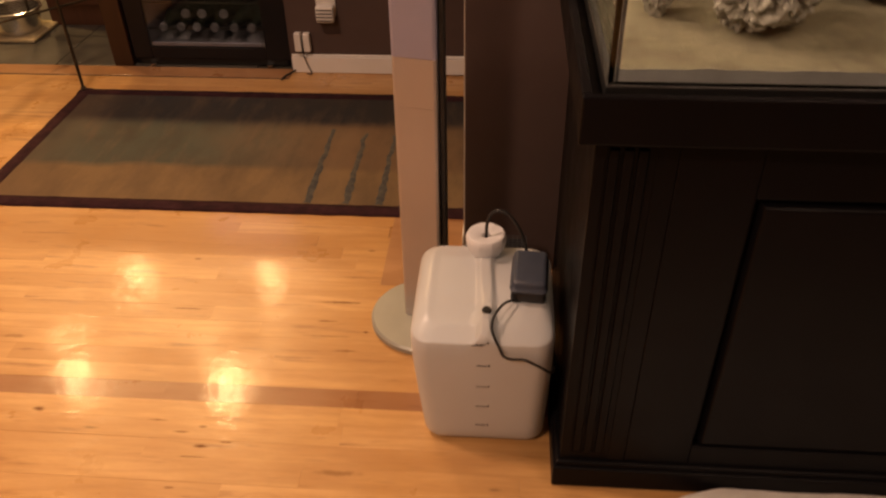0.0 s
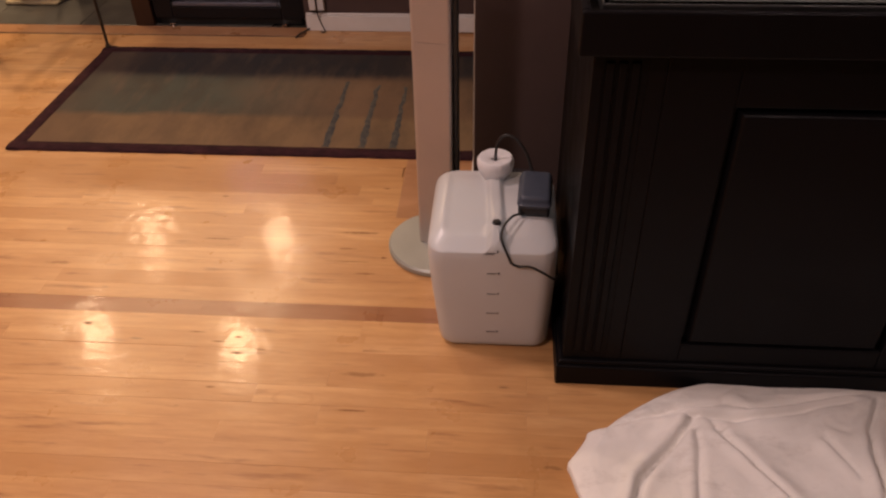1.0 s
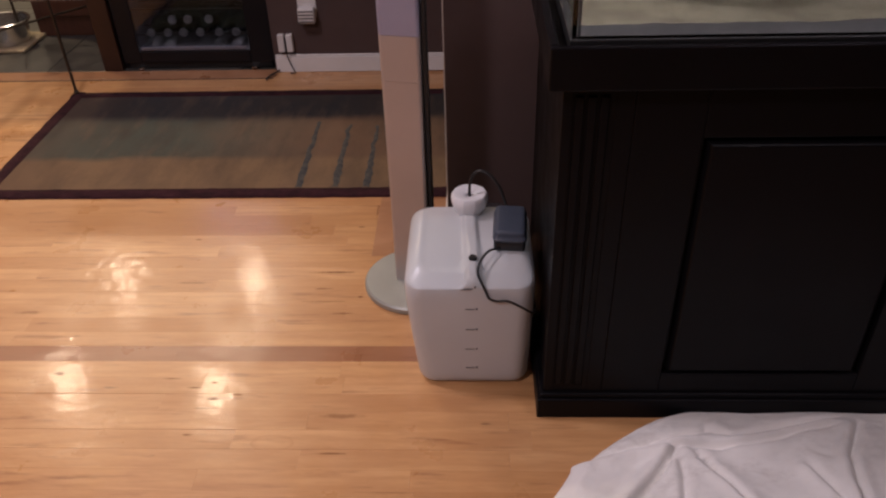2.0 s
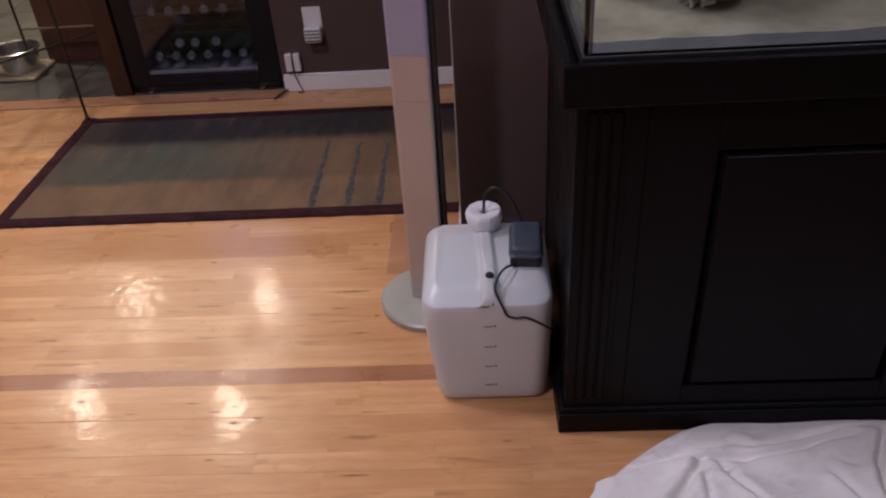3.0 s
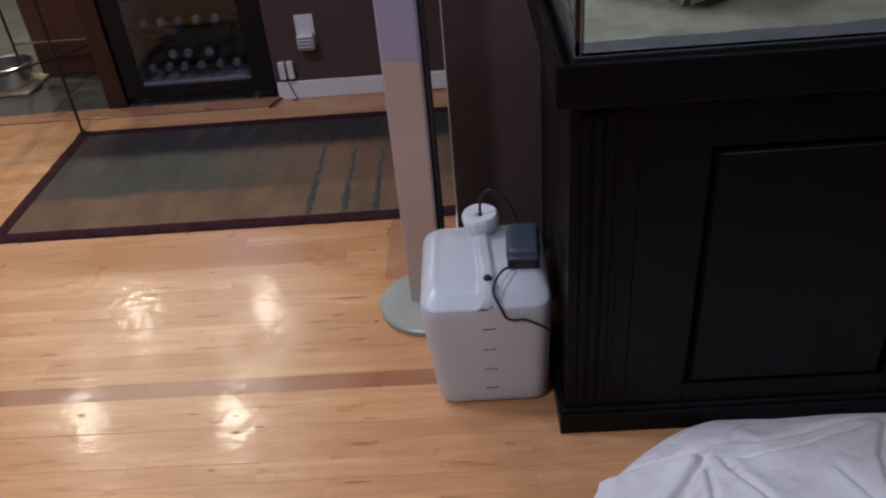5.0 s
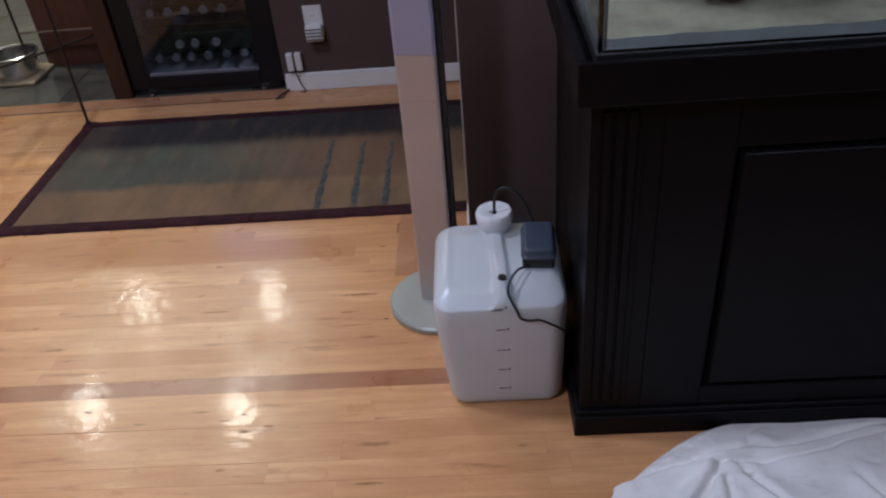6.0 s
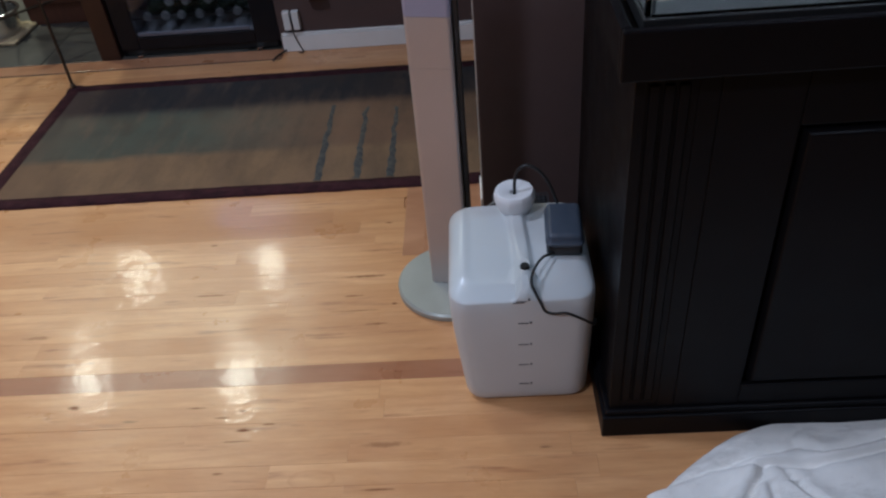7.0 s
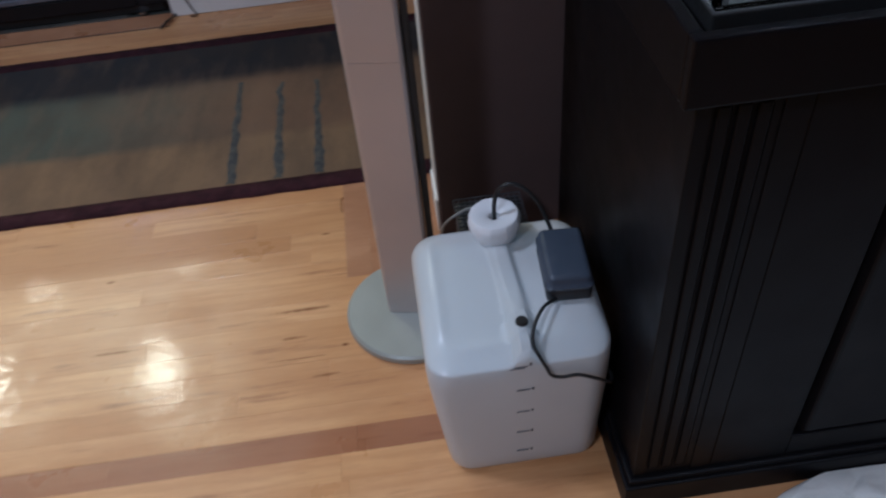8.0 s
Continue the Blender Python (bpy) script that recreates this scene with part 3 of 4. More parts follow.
def sand_in_tank():
    """The sand: a rippled top and the packed layer that shows behind the glass."""
    nx, ny = 90, 36
    x0, x1, y0, y1 = TX0 + 0.0095, TX1 - 0.0095, TY0 + 0.0095, TY1 - 0.0095
    e = thing("sand_bed", 0, 0, TZ + 0.0025, 0, "pale cream sand bed in the aquarium", "sand", kind="stuff")
    bm = bmesh.new()
    grid = [[bm.verts.new((x0 + (x1 - x0) * i / nx, y0 + (y1 - y0) * j / ny, sand_height(x0 + (x1 - x0) * i / nx, y0 + (y1 - y0) * j / ny))) for i in range(nx + 1)] for j in range(ny + 1)]
    for j in range(ny):
        for i in range(nx):
            bm.faces.new((grid[j][i], grid[j][i + 1], grid[j + 1][i + 1], grid[j + 1][i]))
    part("sand_surface", bm, M_SAND, e, smooth=60)
    side = bmesh.new()
    rim = [(x0 + (x1 - x0) * i / nx, y0) for i in range(nx + 1)] + [(x1, y0 + (y1 - y0) * j / ny) for j in range(1, ny + 1)]
    rim += [(x1 - (x1 - x0) * i / nx, y1) for i in range(1, nx + 1)] + [(x0, y1 - (y1 - y0) * j / ny) for j in range(1, ny)]
    lo = [side.verts.new((x, y, 0)) for x, y in rim]
    hi = [side.verts.new((x, y, sand_height(x, y))) for x, y in rim]
    for i in range(len(rim)):
        j = (i + 1) % len(rim)
        side.faces.new((lo[i], lo[j], hi[j], hi[i]))
    part("packed_layer", side, M_SANDFRONT, e, "grey-white packed sand behind the glass")


sand_in_tank()


def reef_rock(x, y, sx, sy, sz, seed, name="reef_rock", mat=None, label="pale porous reef rock lying on the aquarium sand"):
    bm = bmesh.new()
    bmesh.ops.create_icosphere(bm, subdivisions=6, radius=1.0)
    for v in bm.verts:
        d = v.co.normalized()
        r = 1 + 0.26 * noise.noise(d * 1.7 + Vector((seed, 0, 0))) + 0.24 * (0.4 - abs(noise.noise(d * 3.6 + Vector((0, seed, 0)))))
        r -= 0.75 * max(0.0, noise.noise(d * 6.5 + Vector((0, 0, seed))) - 0.10)
        r += 0.05 * noise.noise(d * 11.0 + Vector((seed, seed, 0)))
        r -= 0.85 * max(0.0, noise.noise(d * 12.0 + Vector((seed, 0, 4))) - 0.14)
        v.co = Vector((d.x * sx * r, d.y * sy * r, d.z * sz * r))
    low_z = min(v.co.z for v in bm.verts)
    for v in bm.verts:
        v.co.z -= low_z
    o = part(name, bm, mat or M_ROCK, None, smooth=70)
    o.location = (x, y, TZ + 0.0025 + sand_height(x, y) - 0.012)
    tagged(o, label, "rock", "reef rocks")
    return o


reef_rock(0.240, 0.190, 0.078, 0.070, 0.078, 3.1)
reef_rock(0.108, 0.235, 0.024, 0.030, 0.05, 7.7)
reef_rock(0.47, 0.33, 0.10, 0.08, 0.085, 12.3, mat=mottled("dark_reef_rock", (0.03, 0.025, 0.022), (0.07, 0.055, 0.05), 20, 0.9, 0, 1, 60, 0.2, 0.006), label="dark purple-brown reef rock on the aquarium sand")


# ---- the jug ----
JX, JY = -0.138, 0.217     # centre of its foot
JHX, JHY = 0.131, 0.134


def ease(u):
    u = max(0.0, min(1.0, u))
    return u * u * (3 - 2 * u)


JWALL = 0.273     # height of the upright walls


def jug_top(x, y, inset):
    """The top: round shoulders, a panel that slopes to the front, a fuller side for the grip and a tube from the neck to the vent."""
    rim = math.sin(math.acos(1 - min(1.0, inset / 0.032)))
    front = y + JHY + 0.003
    panel = 1 - (1 - min(1.0, front / 0.19)) ** 2.0
    grip = 1 - (1 - min(1.0, front / 0.12)) ** 2.0
    side = ease((x + 0.005) / 0.085)
    crown = 0.280 + 0.040 * (panel * (1 - side) + grip * side) - 0.009 * ease((y - 0.06) / 0.07)
    z = JWALL + (crown - JWALL) * rim + 0.0025 * math.exp(-((inset - 0.030) / 0.010) ** 2) * (1 - side)
    mid = 0.007 - 0.007 * ease((y + 0.09) / 0.16)
    tube = 0.320 + 0.012 * ease((y + 0.10) / 0.16)
    nose = math.sqrt(max(0.0, 1 - (1 - min(1.0, front / 0.040)) ** 2))
    tube = JWALL + (tube - JWALL) * nose
    across = 1 - ease((abs(x - mid) - 0.008) / 0.012)
    return z + max(0.0, tube - z) * across * ease((0.118 - y) / 0.03)


def jug_solid(shrink, top):
    """The jug's body, or what fills it up to a level."""
    bm = bmesh.new()
    prof = []
    for i in range(7):
        a = radians(90 * i / 6)
        prof.append((0.024 * (1 - math.sin(a)), 0.020 * (1 - math.cos(a))))
    prof += [(-0.001 * math.sin(math.pi * k / 10), 0.020 + (min(top, JWALL) - 0.020) * k / 10) for k in range(1, 11)]
    cover = []
    if top > 0.30:
        cover = [0.0008, 0.002, 0.004, 0.007, 0.011, 0.016, 0.021, 0.026] + [0.026 + 0.098 * k / 36 for k in range(1, 37)]
    rings = []
    for inset, z in prof + [(c, None) for c in cover]:
        low = 1 - min(JWALL if z is None else z, 0.24) / 0.24
        taper = 0.013 * low
        hx, hy = JHX - inset - taper - shrink, JHY - inset - taper - shrink
        ring = []
        for x, y in rounded_outline(hx, hy, max(0.003, 0.036 - inset * 0.27), 8, 14):
            ring.append(bm.verts.new((x + 0.007 * low, y, jug_top(x, y, inset) if z is None else z + shrink * (1 if z < 0.1 else 0))))
        rings.append(ring)
    for a, b in zip(rings, rings[1:]):
        m = len(a)
        for i in range(m):
            bm.faces.new((a[i], a[(i + 1) % m], b[(i + 1) % m], b[i]))
    bm.faces.new(rings[0][::-1])
    bm.faces.new(rings[-1])
    return bm


def water_jug():
    e = thing("water_jug", JX, JY, 0, 0, "large milky white plastic water jug on the wooden floor", "jug")
    part("body", jug_solid(0.0, 0.33), M_JUG, e, smooth=50)
    part("water", jug_solid(0.004, 0.2725), M_WATER, e, "clouded water up to the shoulder", smooth=50)
    # neck and screw cap
    cx, cy = 0.0, 0.084
    part("neck", lathe([(0.0285, 0.305), (0.0285, 0.338), (0.0, 0.338)], 36, (cx, cy, 0)), M_CAP, e, smooth=40)
    cap = bmesh.new()
    n = 96
    prof = [(0.0285, 0.328), (0.0325, 0.3285), (0.0355, 0.333), (0.0380, 0.344), (0.0390, 0.355), (0.0380, 0.362), (0.0350, 0.3658), (0.0300, 0.3662), (0.0200, 0.3630), (0.0100, 0.3615), (0.0085, 0.3600), (0.0080, 0.352), (0.0, 0.352)]
    rr = []
    for k, (r, z) in enumerate(prof):
        ring = []
        for i in range(n):
            rib = 0.0009 * max(0.0, math.cos(2 * math.pi * i * 10 / n)) ** 3 if 3 <= k <= 6 else 0
            a = 2 * math.pi * i / n
            ring.append(cap.verts.new((cx + (max(r, 0.0005) + rib) * math.cos(a), cy + (max(r, 0.0005) + rib) * math.sin(a), z)))
        rr.append(ring)
    for a, b in zip(rr, rr[1:]):
        for i in range(n):
            cap.faces.new((a[i], a[(i + 1) % n], b[(i + 1) % n], b[i]))
    cap.faces.new(rr[-1])
    part("screw_cap", cap, M_CAP, e, "ribbed white screw cap with a recessed top", smooth=40)
    part("vent_plug", lathe([(0.0, 0.0), (0.0085, 0.0), (0.009, 0.003), (0.0075, 0.006), (0.0, 0.0065)], 24, (0.007, -0.092, 0.3185)), M_RUBBER, e, "round black vent plug", smooth=40)
    part("side_knob", lathe([(0.0, 0.0), (0.006, 0.0), (0.007, 0.006), (0.004, 0.010), (0.0, 0.011)], 16, (0.118, 0.085, 0.285), "x"), M_ADAPTER, e, "small white knob", smooth=40)
    # printed scale: a stroke and a small mark at each level
    for k in range(4):
        z = 0.0545 + 0.0563 * k
        y = -JHY - 0.0021 + 0.013 * (1 - z / 0.24)
        b = box(-0.009, 0.010, y, y + 0.003, z - 0.00045, z + 0.00045)
        box(0.0125, 0.0160, y, y + 0.003, z - 0.0010, z + 0.0030, 0, b)
        part("level_mark", b, M_INK, e, "thin black printed level mark")
    b = box(-0.012, 0.007, -JHY - 0.0008, -JHY + 0.006, 0.2752, 0.2763)
    box(-0.018, 0.003, -JHY - 0.0012, -JHY + 0.006, 0.2729, 0.2736, 0, b)
    box(0.0095, 0.0130, -JHY - 0.0006, -JHY + 0.009, 0.2770, 0.2825, 0, b)
    part("level_mark", b, M_INK, e, "doubled black printed level mark")
    return e


water_jug()


def air_pump():
    e = thing("air_pump", -0.055, 0.207, 0.3155, 0, "slate grey plastic air pump lying on top of the jug", "pump")
    e.rotation_euler = (radians(3), radians(1), radians(-3))
    part("base", box(-0.0320, 0.0320, -0.0525, 0.0505, 0.0, 0.027, 0.007, segs=3), M_PUMP_DARK, e, "charcoal lower shell", smooth=40)
    up = box(-0.0345, 0.0345, -0.0545, 0.0525, 0.0195, 0.047, 0.011, segs=4)
    for v in up.verts:
        if v.co.z > 0.034:
            v.co.x *= 0.93
            v.co.y = v.co.y * 0.94 + 0.002
    part("shell", up, M_PUMP, e, "slate blue-grey rounded upper shell", smooth=40)
    part("nozzle", lathe([(0.0, 0.0), (0.004, 0.0), (0.003, 0.012), (0.0, 0.012)], 16, (0.002, 0.050, 0.022), "y"), M_PUMP_DARK, e)
    return e


air_pump()


def cord(name, pts, r, mat, label, category="cord"):
    o = part(name, sweep(smooth_line(pts), r, 8), mat, None, smooth=60)
    return tagged(o, label, category)


cord("air_hose", [(-0.138, 0.300, 0.352), (-0.137, 0.301, 0.385), (-0.131, 0.301, 0.408), (-0.115, 0.298, 0.420), (-0.094, 0.293, 0.412), (-0.075, 0.284, 0.388), (-0.064, 0.274, 0.362), (-0.057, 0.262, 0.340)], 0.0033, M_RUBBER,
     "thin black hose from the air pump into the jug cap", "hose")
cord("black_cable", [(-0.076, 0.156, 0.322), (-0.098, 0.138, 0.329), (-0.116, 0.113, 0.322), (-0.121, 0.096, 0.306), (-0.114, 0.083, 0.290), (-0.106, 0.079, 0.272), (-0.099, 0.077, 0.256), (-0.083, 0.076, 0.250), (-0.062, 0.076, 0.250), (-0.035, 0.077, 0.234), (-0.012, 0.083, 0.214), (-0.004, 0.112, 0.198), (0.002, 0.18, 0.12), (0.006, 0.26, 0.0722)], 0.0026, M_RUBBER,
     "thin black cable from the air pump over the jug", "cable")
cord("grey_cable", [(-0.206, 0.640, 0.004), (-0.205, 0.60, 0.06), (-0.200, 0.53, 0.150), (-0.180, 0.50, 0.196), (-0.150, 0.50, 0.208), (-0.110, 0.50, 0.190), (-0.085, 0.50, 0.166)], 0.0025, M_GREYCORD, "thin grey cable behind the jug", "cable")


def mesh_basket():
    e = thing("mesh_basket", -0.112, 0.53, 0, 0, "small black wire mesh basket on the floor behind the jug", "basket")
    part("inside", box(-0.062, 0.062, -0.055, 0.055, 0.0, 0.155, 0.006), M_RUBBER, e)
    g = None
    for i in range(13):
        x = -0.064 + 0.128 * i / 12
        g = box(x - 0.001, x + 0.001, -0.0575, -0.0552, 0.002, 0.16, 0, g)
        g = box(x - 0.001, x + 0.001, -0.057, 0.057, 0.1562, 0.158, 0, g)
    for i in range(11):
        z = 0.004 + 0.154 * i / 10
        g = box(-0.064, 0.064, -0.0598, -0.0577, z - 0.001, z + 0.001, 0, g)
        y = -0.055 + 0.11 * i / 10
        g = box(-0.064, 0.064, y - 0.001, y + 0.001, 0.1582, 0.16, 0, g)
    part("wire_mesh", g, mottled("grey_wire", (0.08, 0.08, 0.085), (0.12, 0.12, 0.13), 40, 0.4, 0.6), e, "fine grey wire mesh")
    return e


mesh_basket()


# ---- floor lamp ----
def floor_lamp():
    e = thing("floor_lamp", -0.277, 0.460, 0, 0, "tall satin silver floor lamp column on a round grey foot", "floor lamp")
    part("foot", lathe([(0.0, 0.0), (0.127, 0.0), (0.130, 0.003), (0.130, 0.014), (0.125, 0.019), (0.0, 0.020)], 72), M_BASE, e, "round silver-grey painted foot plate", smooth=35)
    prof = [(-0.050, -0.002), (-0.0485, -0.008), (-0.044, -0.012), (0.031, -0.028), (0.036, -0.0265), (0.0385, -0.021), (0.040, 0.028), (-0.048, 0.028)]
    for z0, z1, m, lab in ((0.0205, 0.5576, M_SILVER, ""), (0.5581, 0.6592, M_SILVER, ""), (0.6598, 1.74, M_SILVER_BLUE, "bluish satin aluminium upper column")):
        part("column", extrude_profile(prof, z0, z1), m, e, lab)
    part("cable_channel", box(0.0405, 0.0515, -0.016, 0.026, 0.0205, 1.73, 0.002), M_RUBBER, e, "black cable channel along the column")
    part("end_cap", extrude_profile([(x * 1.03, y * 1.03) for x, y in prof], 1.7405, 1.756), M_BASE, e)
    return e


floor_lamp()


# ---- rug ----
RX0, RX1, RY0, RY1 = -1.666, 0.78, 0.880, 1.654


def rug():
    e = thing("rug", RX0, RY0, 0, 0, "woven runner rug in moss, tan and charcoal with maroon border", "rug")
    L, D, B = RX1 - RX0, RY1 - RY0, 0.047
    bm = bmesh.new()
    nx, ny = 120, 40
    g = [[bm.verts.new((B + (L - 2 * B) * i / nx, B + (D - 2 * B) * j / ny, 0.0068 + 0.0012 * noise.noise((i * 0.31, j * 0.4, 2)))) for i in range(nx + 1)] for j in range(ny + 1)]
    for j in range(ny):
        for i in range(nx):
            bm.faces.new((g[j][i], g[j][i + 1], g[j + 1][i + 1], g[j + 1][i]))
    part("field", bm, M_RUG, e, smooth=60)
    part("backing", box(0.004, L - 0.004, 0.004, D - 0.004, 0.0005, 0.004), M_RUGEDGE, e)

    def band(x0, y0, x1, y1, width, seed):
        b = bmesh.new()
        n = int(math.hypot(x1 - x0, y1 - y0) / 0.012)
        dx, dy = (x1 - x0) / n, (y1 - y0) / n
        ln = math.hypot(dx, dy)
        px, py = -dy / ln, dx / ln
        rows = []
        for i in range(n + 1):
            w0 = -0.003 * noise.noise((i * 0.21, seed, 0))
            w1 = width + 0.004 * noise.noise((i * 0.27, seed, 5))
            cxx, cyy = x0 + dx * i, y0 + dy * i
            sec = [(w0, 0.0006), (w0 + 0.003, 0.0075), (width / 2, 0.0100 + 0.001 * noise.noise((i * 0.5, seed, 9))), (w1 - 0.003, 0.0085), (w1, 0.004)]
            rows.append([b.verts.new((cxx + px * s, cyy + py * s, z)) for s, z in sec])
        for a, c in zip(rows, rows[1:]):
            for k in range(4):
                b.faces.new((a[k], c[k], c[k + 1], a[k + 1]))
        bmesh.ops.recalc_face_normals(b, faces=b.faces[:])
        part("border", b, M_RUGEDGE, e, "maroon bound border", smooth=60)

    band(0, 0, L, 0, B, 1)
    band(L, D, 0, D, B, 2)
    band(0, D, 0, 0, B, 3)
    band(L, 0, L, D, B, 4)
    # woven stripes
    for k, (sx, y0, y1) in enumerate(((0.998, 0.05, 0.50), (1.110, 0.05, 0.475), (1.208, 0.05, 0.465))):
        b = bmesh.new()
        rows = []
        for i in range(29):
            y = y0 + (y1 - y0) * i / 28
            x = sx + 0.008 * noise.noise((i * 0.3, k * 7, 3)) - 0.012 * (i / 28) * 0.3
            w = 0.017 * (0.85 + 0.5 * noise.noise((i * 0.45, k, 8))) * (1 - 0.5 * i / 28)
            rows.append([b.verts.new((x - w, y, 0.0062)), b.verts.new((x, y, 0.0098)), b.verts.new((x + w, y, 0.0062))])
        for a, c in zip(rows, rows[1:]):
            for q in range(2):
                b.faces.new((a[q], a[q + 1], c[q + 1], c[q]))
        part("stripe", b, M_RUGSTRIPE, e, "uneven blue-grey woven stripe", smooth=60)
    return e


rug()


# ---- wine cooler under the counter ----
FX0, FX1, FY = -1.552, -0.926, 1.886


def wine_cooler():
    e = thing("wine_cooler", FX0, FY, 0, 0, "black wine cooler with a smoked glass door under the counter", "wine cooler")
    W, D, H = FX1 - FX0, 0.56, 0.86
    s = box(0.0, 0.03, 0.02, D, 0.0, H)
    box(W - 0.03, W, 0.02, D, 0.0, H, 0, s)
    box(0.0305, W - 0.0305, 0.02, D, H - 0.03, H, 0, s)
    box(0.0305, W - 0.0305, 0.02, D, 0.0, 0.045, 0, s)
    box(0.0305, W - 0.0305, D - 0.03, D, 0.0455, H - 0.0305, 0, s)
    part("body", s, M_FRIDGE, e)
    f = box(0.004, 0.078, 0.0, 0.019, 0.03, H - 0.01, 0.003)
    box(W - 0.098, W - 0.004, 0.0, 0.019, 0.03, H - 0.01, 0.003, f)
    box(0.0785, W - 0.0985, 0.0, 0.019, 0.03, 0.078, 0.003, f)
    box(0.0785, W - 0.0985, 0.0, 0.019, H - 0.07, H - 0.01, 0.003, f)
    d = part("door_frame", f, M_FRIDGE, e)
    part("glass", box(0.0788, W - 0.0988, 0.006, 0.011, 0.0785, H - 0.0705), M_DARKGLASS, d, "smoked glass pane").visible_shadow = False
    part("trim_strip", box(0.088, W - 0.112, -0.003, 0.0055, 0.083, 0.097, 0.002), M_DULLSTEEL, d, "brushed steel strip")
    part("toe_grille", box(0.02, W - 0.02, 0.012, 0.0195, 0.004, 0.028, 0.002), M_RUBBER, e)
    part("foot", lathe([(0.0, 0.0), (0.014, 0.0), (0.014, 0.012), (0.0, 0.012)], 16, (0.07, 0.004, 0.0)), M_STEEL, e)
    part("foot", lathe([(0.0, 0.0), (0.014, 0.0), (0.014, 0.012), (0.0, 0.012)], 16, (W - 0.09, 0.004, 0.0)), M_STEEL, e)
    liner = box(0.0308, 0.033, 0.03, D - 0.031, 0.046, H - 0.031)
    box(W - 0.033, W - 0.0308, 0.03, D - 0.031, 0.046, H - 0.031, 0, liner)
    box(0.0335, W - 0.0335, D - 0.033, D - 0.0308, 0.046, H - 0.031, 0, liner)
    box(0.0335, W - 0.0335, 0.03, D - 0.034, 0.0455, 0.047, 0, liner)
    part("liner", liner, M_LINER_HAZE, e, "grey plastic liner, paled for the haze reflected in the glass")
    # Added light source above the view through the door.
    part("fill_strip", box(0.12, W - 0.12, 0.10, 0.125, H - 0.036, H - 0.0305), M_COOLER_FILL, e, "cool white glowing strip, unseen, added to brighten the bottles")
    for z in (0.112, 0.215, 0.29, 0.40, 0.51, 0.62, 0.73):
        b = None
        for i in range(4):
            y = 0.10 + 0.11 * i
            b = box(0.032, W - 0.032, y - 0.002, y + 0.002, z, z + 0.004, 0, b)
        part("shelf", b, M_IRON, e, "wire shelf")
    return e


wine_cooler()


def wine_bottle(x, z, first=[None]):
    y = FY + 0.085
    if first[0] is None:
        e = thing("wine_bottle", x, y, z, 0, "dark green wine bottle lying in the wine cooler", "bottle", "bottles in the wine cooler")
        part("bottle", lathe([(0.0, 0.30), (0.034, 0.30), (0.037, 0.295), (0.037, 0.12), (0.030, 0.09), (0.015, 0.065), (0.0142, 0.0), (0.0, 0.0)], 24, (0, 0, 0), "y"), M_BOTTLE, e, smooth=40)
        part("capsule", lathe([(0.0150, 0.010), (0.0165, 0.009), (0.0165, -0.001), (0.0135, -0.003), (0.0115, -0.0025), (0.010, -0.001), (0.0, -0.001)], 20, (0, 0, 0), "y"), M_FOIL, e, "pale foil capsule", smooth=40)
        first[0] = e
        return e
    return copy_thing(first[0], pose(x, y, z))


for x in (-1.43, -1.36, -1.290, -1.218, -1.142):
    wine_bottle(x, 0.310)
for x in (-1.342, -1.278, -1.192):
    wine_bottle(x - 0.004, 0.178)
for x in (-1.436, -1.366, -1.303, -1.233, -1.155, -1.086):
    wine_bottle(x - 0.008, 0.124)
for x in (-1.40, -1.31, -1.23, -1.13):
    wine_bottle(x, 0.442)


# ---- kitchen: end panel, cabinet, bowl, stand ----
# The end panel's shade is in its darker wood colour.
ep = part("end_panel", box(-1.632, -1.556, 1.874, 2.47, 0.0, 0.90, 0.003), M_WOOD_SHADED)
tagged(ep, "reddish-brown wooden end panel beside the wine cooler, its shade put into the colour", "panel")


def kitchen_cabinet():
    e = thing("kitchen_cabinet", -2.092, 2.30, 0, 0, "dark reddish-brown kitchen cabinet on the tiles, its light put into the colour", "cabinet")
    part("body", box(0.0, 0.455, 0.0, 0.19, 0.0, 0.90, 0.003), M_WOOD_LIT, e)
    part("face_panel", box(0.03, 0.425, -0.012, -0.0005, 0.09, 0.86, 0.004), M_WOOD_LIT, e)
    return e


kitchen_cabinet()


def pet_bowl():
    e = thing("pet_bowl", -2.185, 2.20, 0, 0, "round stainless steel pet bowl on a cream plastic tray", "bowl")
    part("tray", box(-0.12, 0.12, -0.115, 0.12, 0.0, 0.016, 0.007), M_CREAM, e, "cream plastic tray")
    part("bowl", lathe([(0.0, 0.017), (0.085, 0.017), (0.090, 0.020), (0.104, 0.104), (0.110, 0.110), (0.114, 0.108), (0.113, 0.113), (0.107, 0.115), (0.101, 0.110), (0.088, 0.03), (0.0, 0.024)], 48), M_STEEL, e, smooth=40)
    return e


pet_bowl()


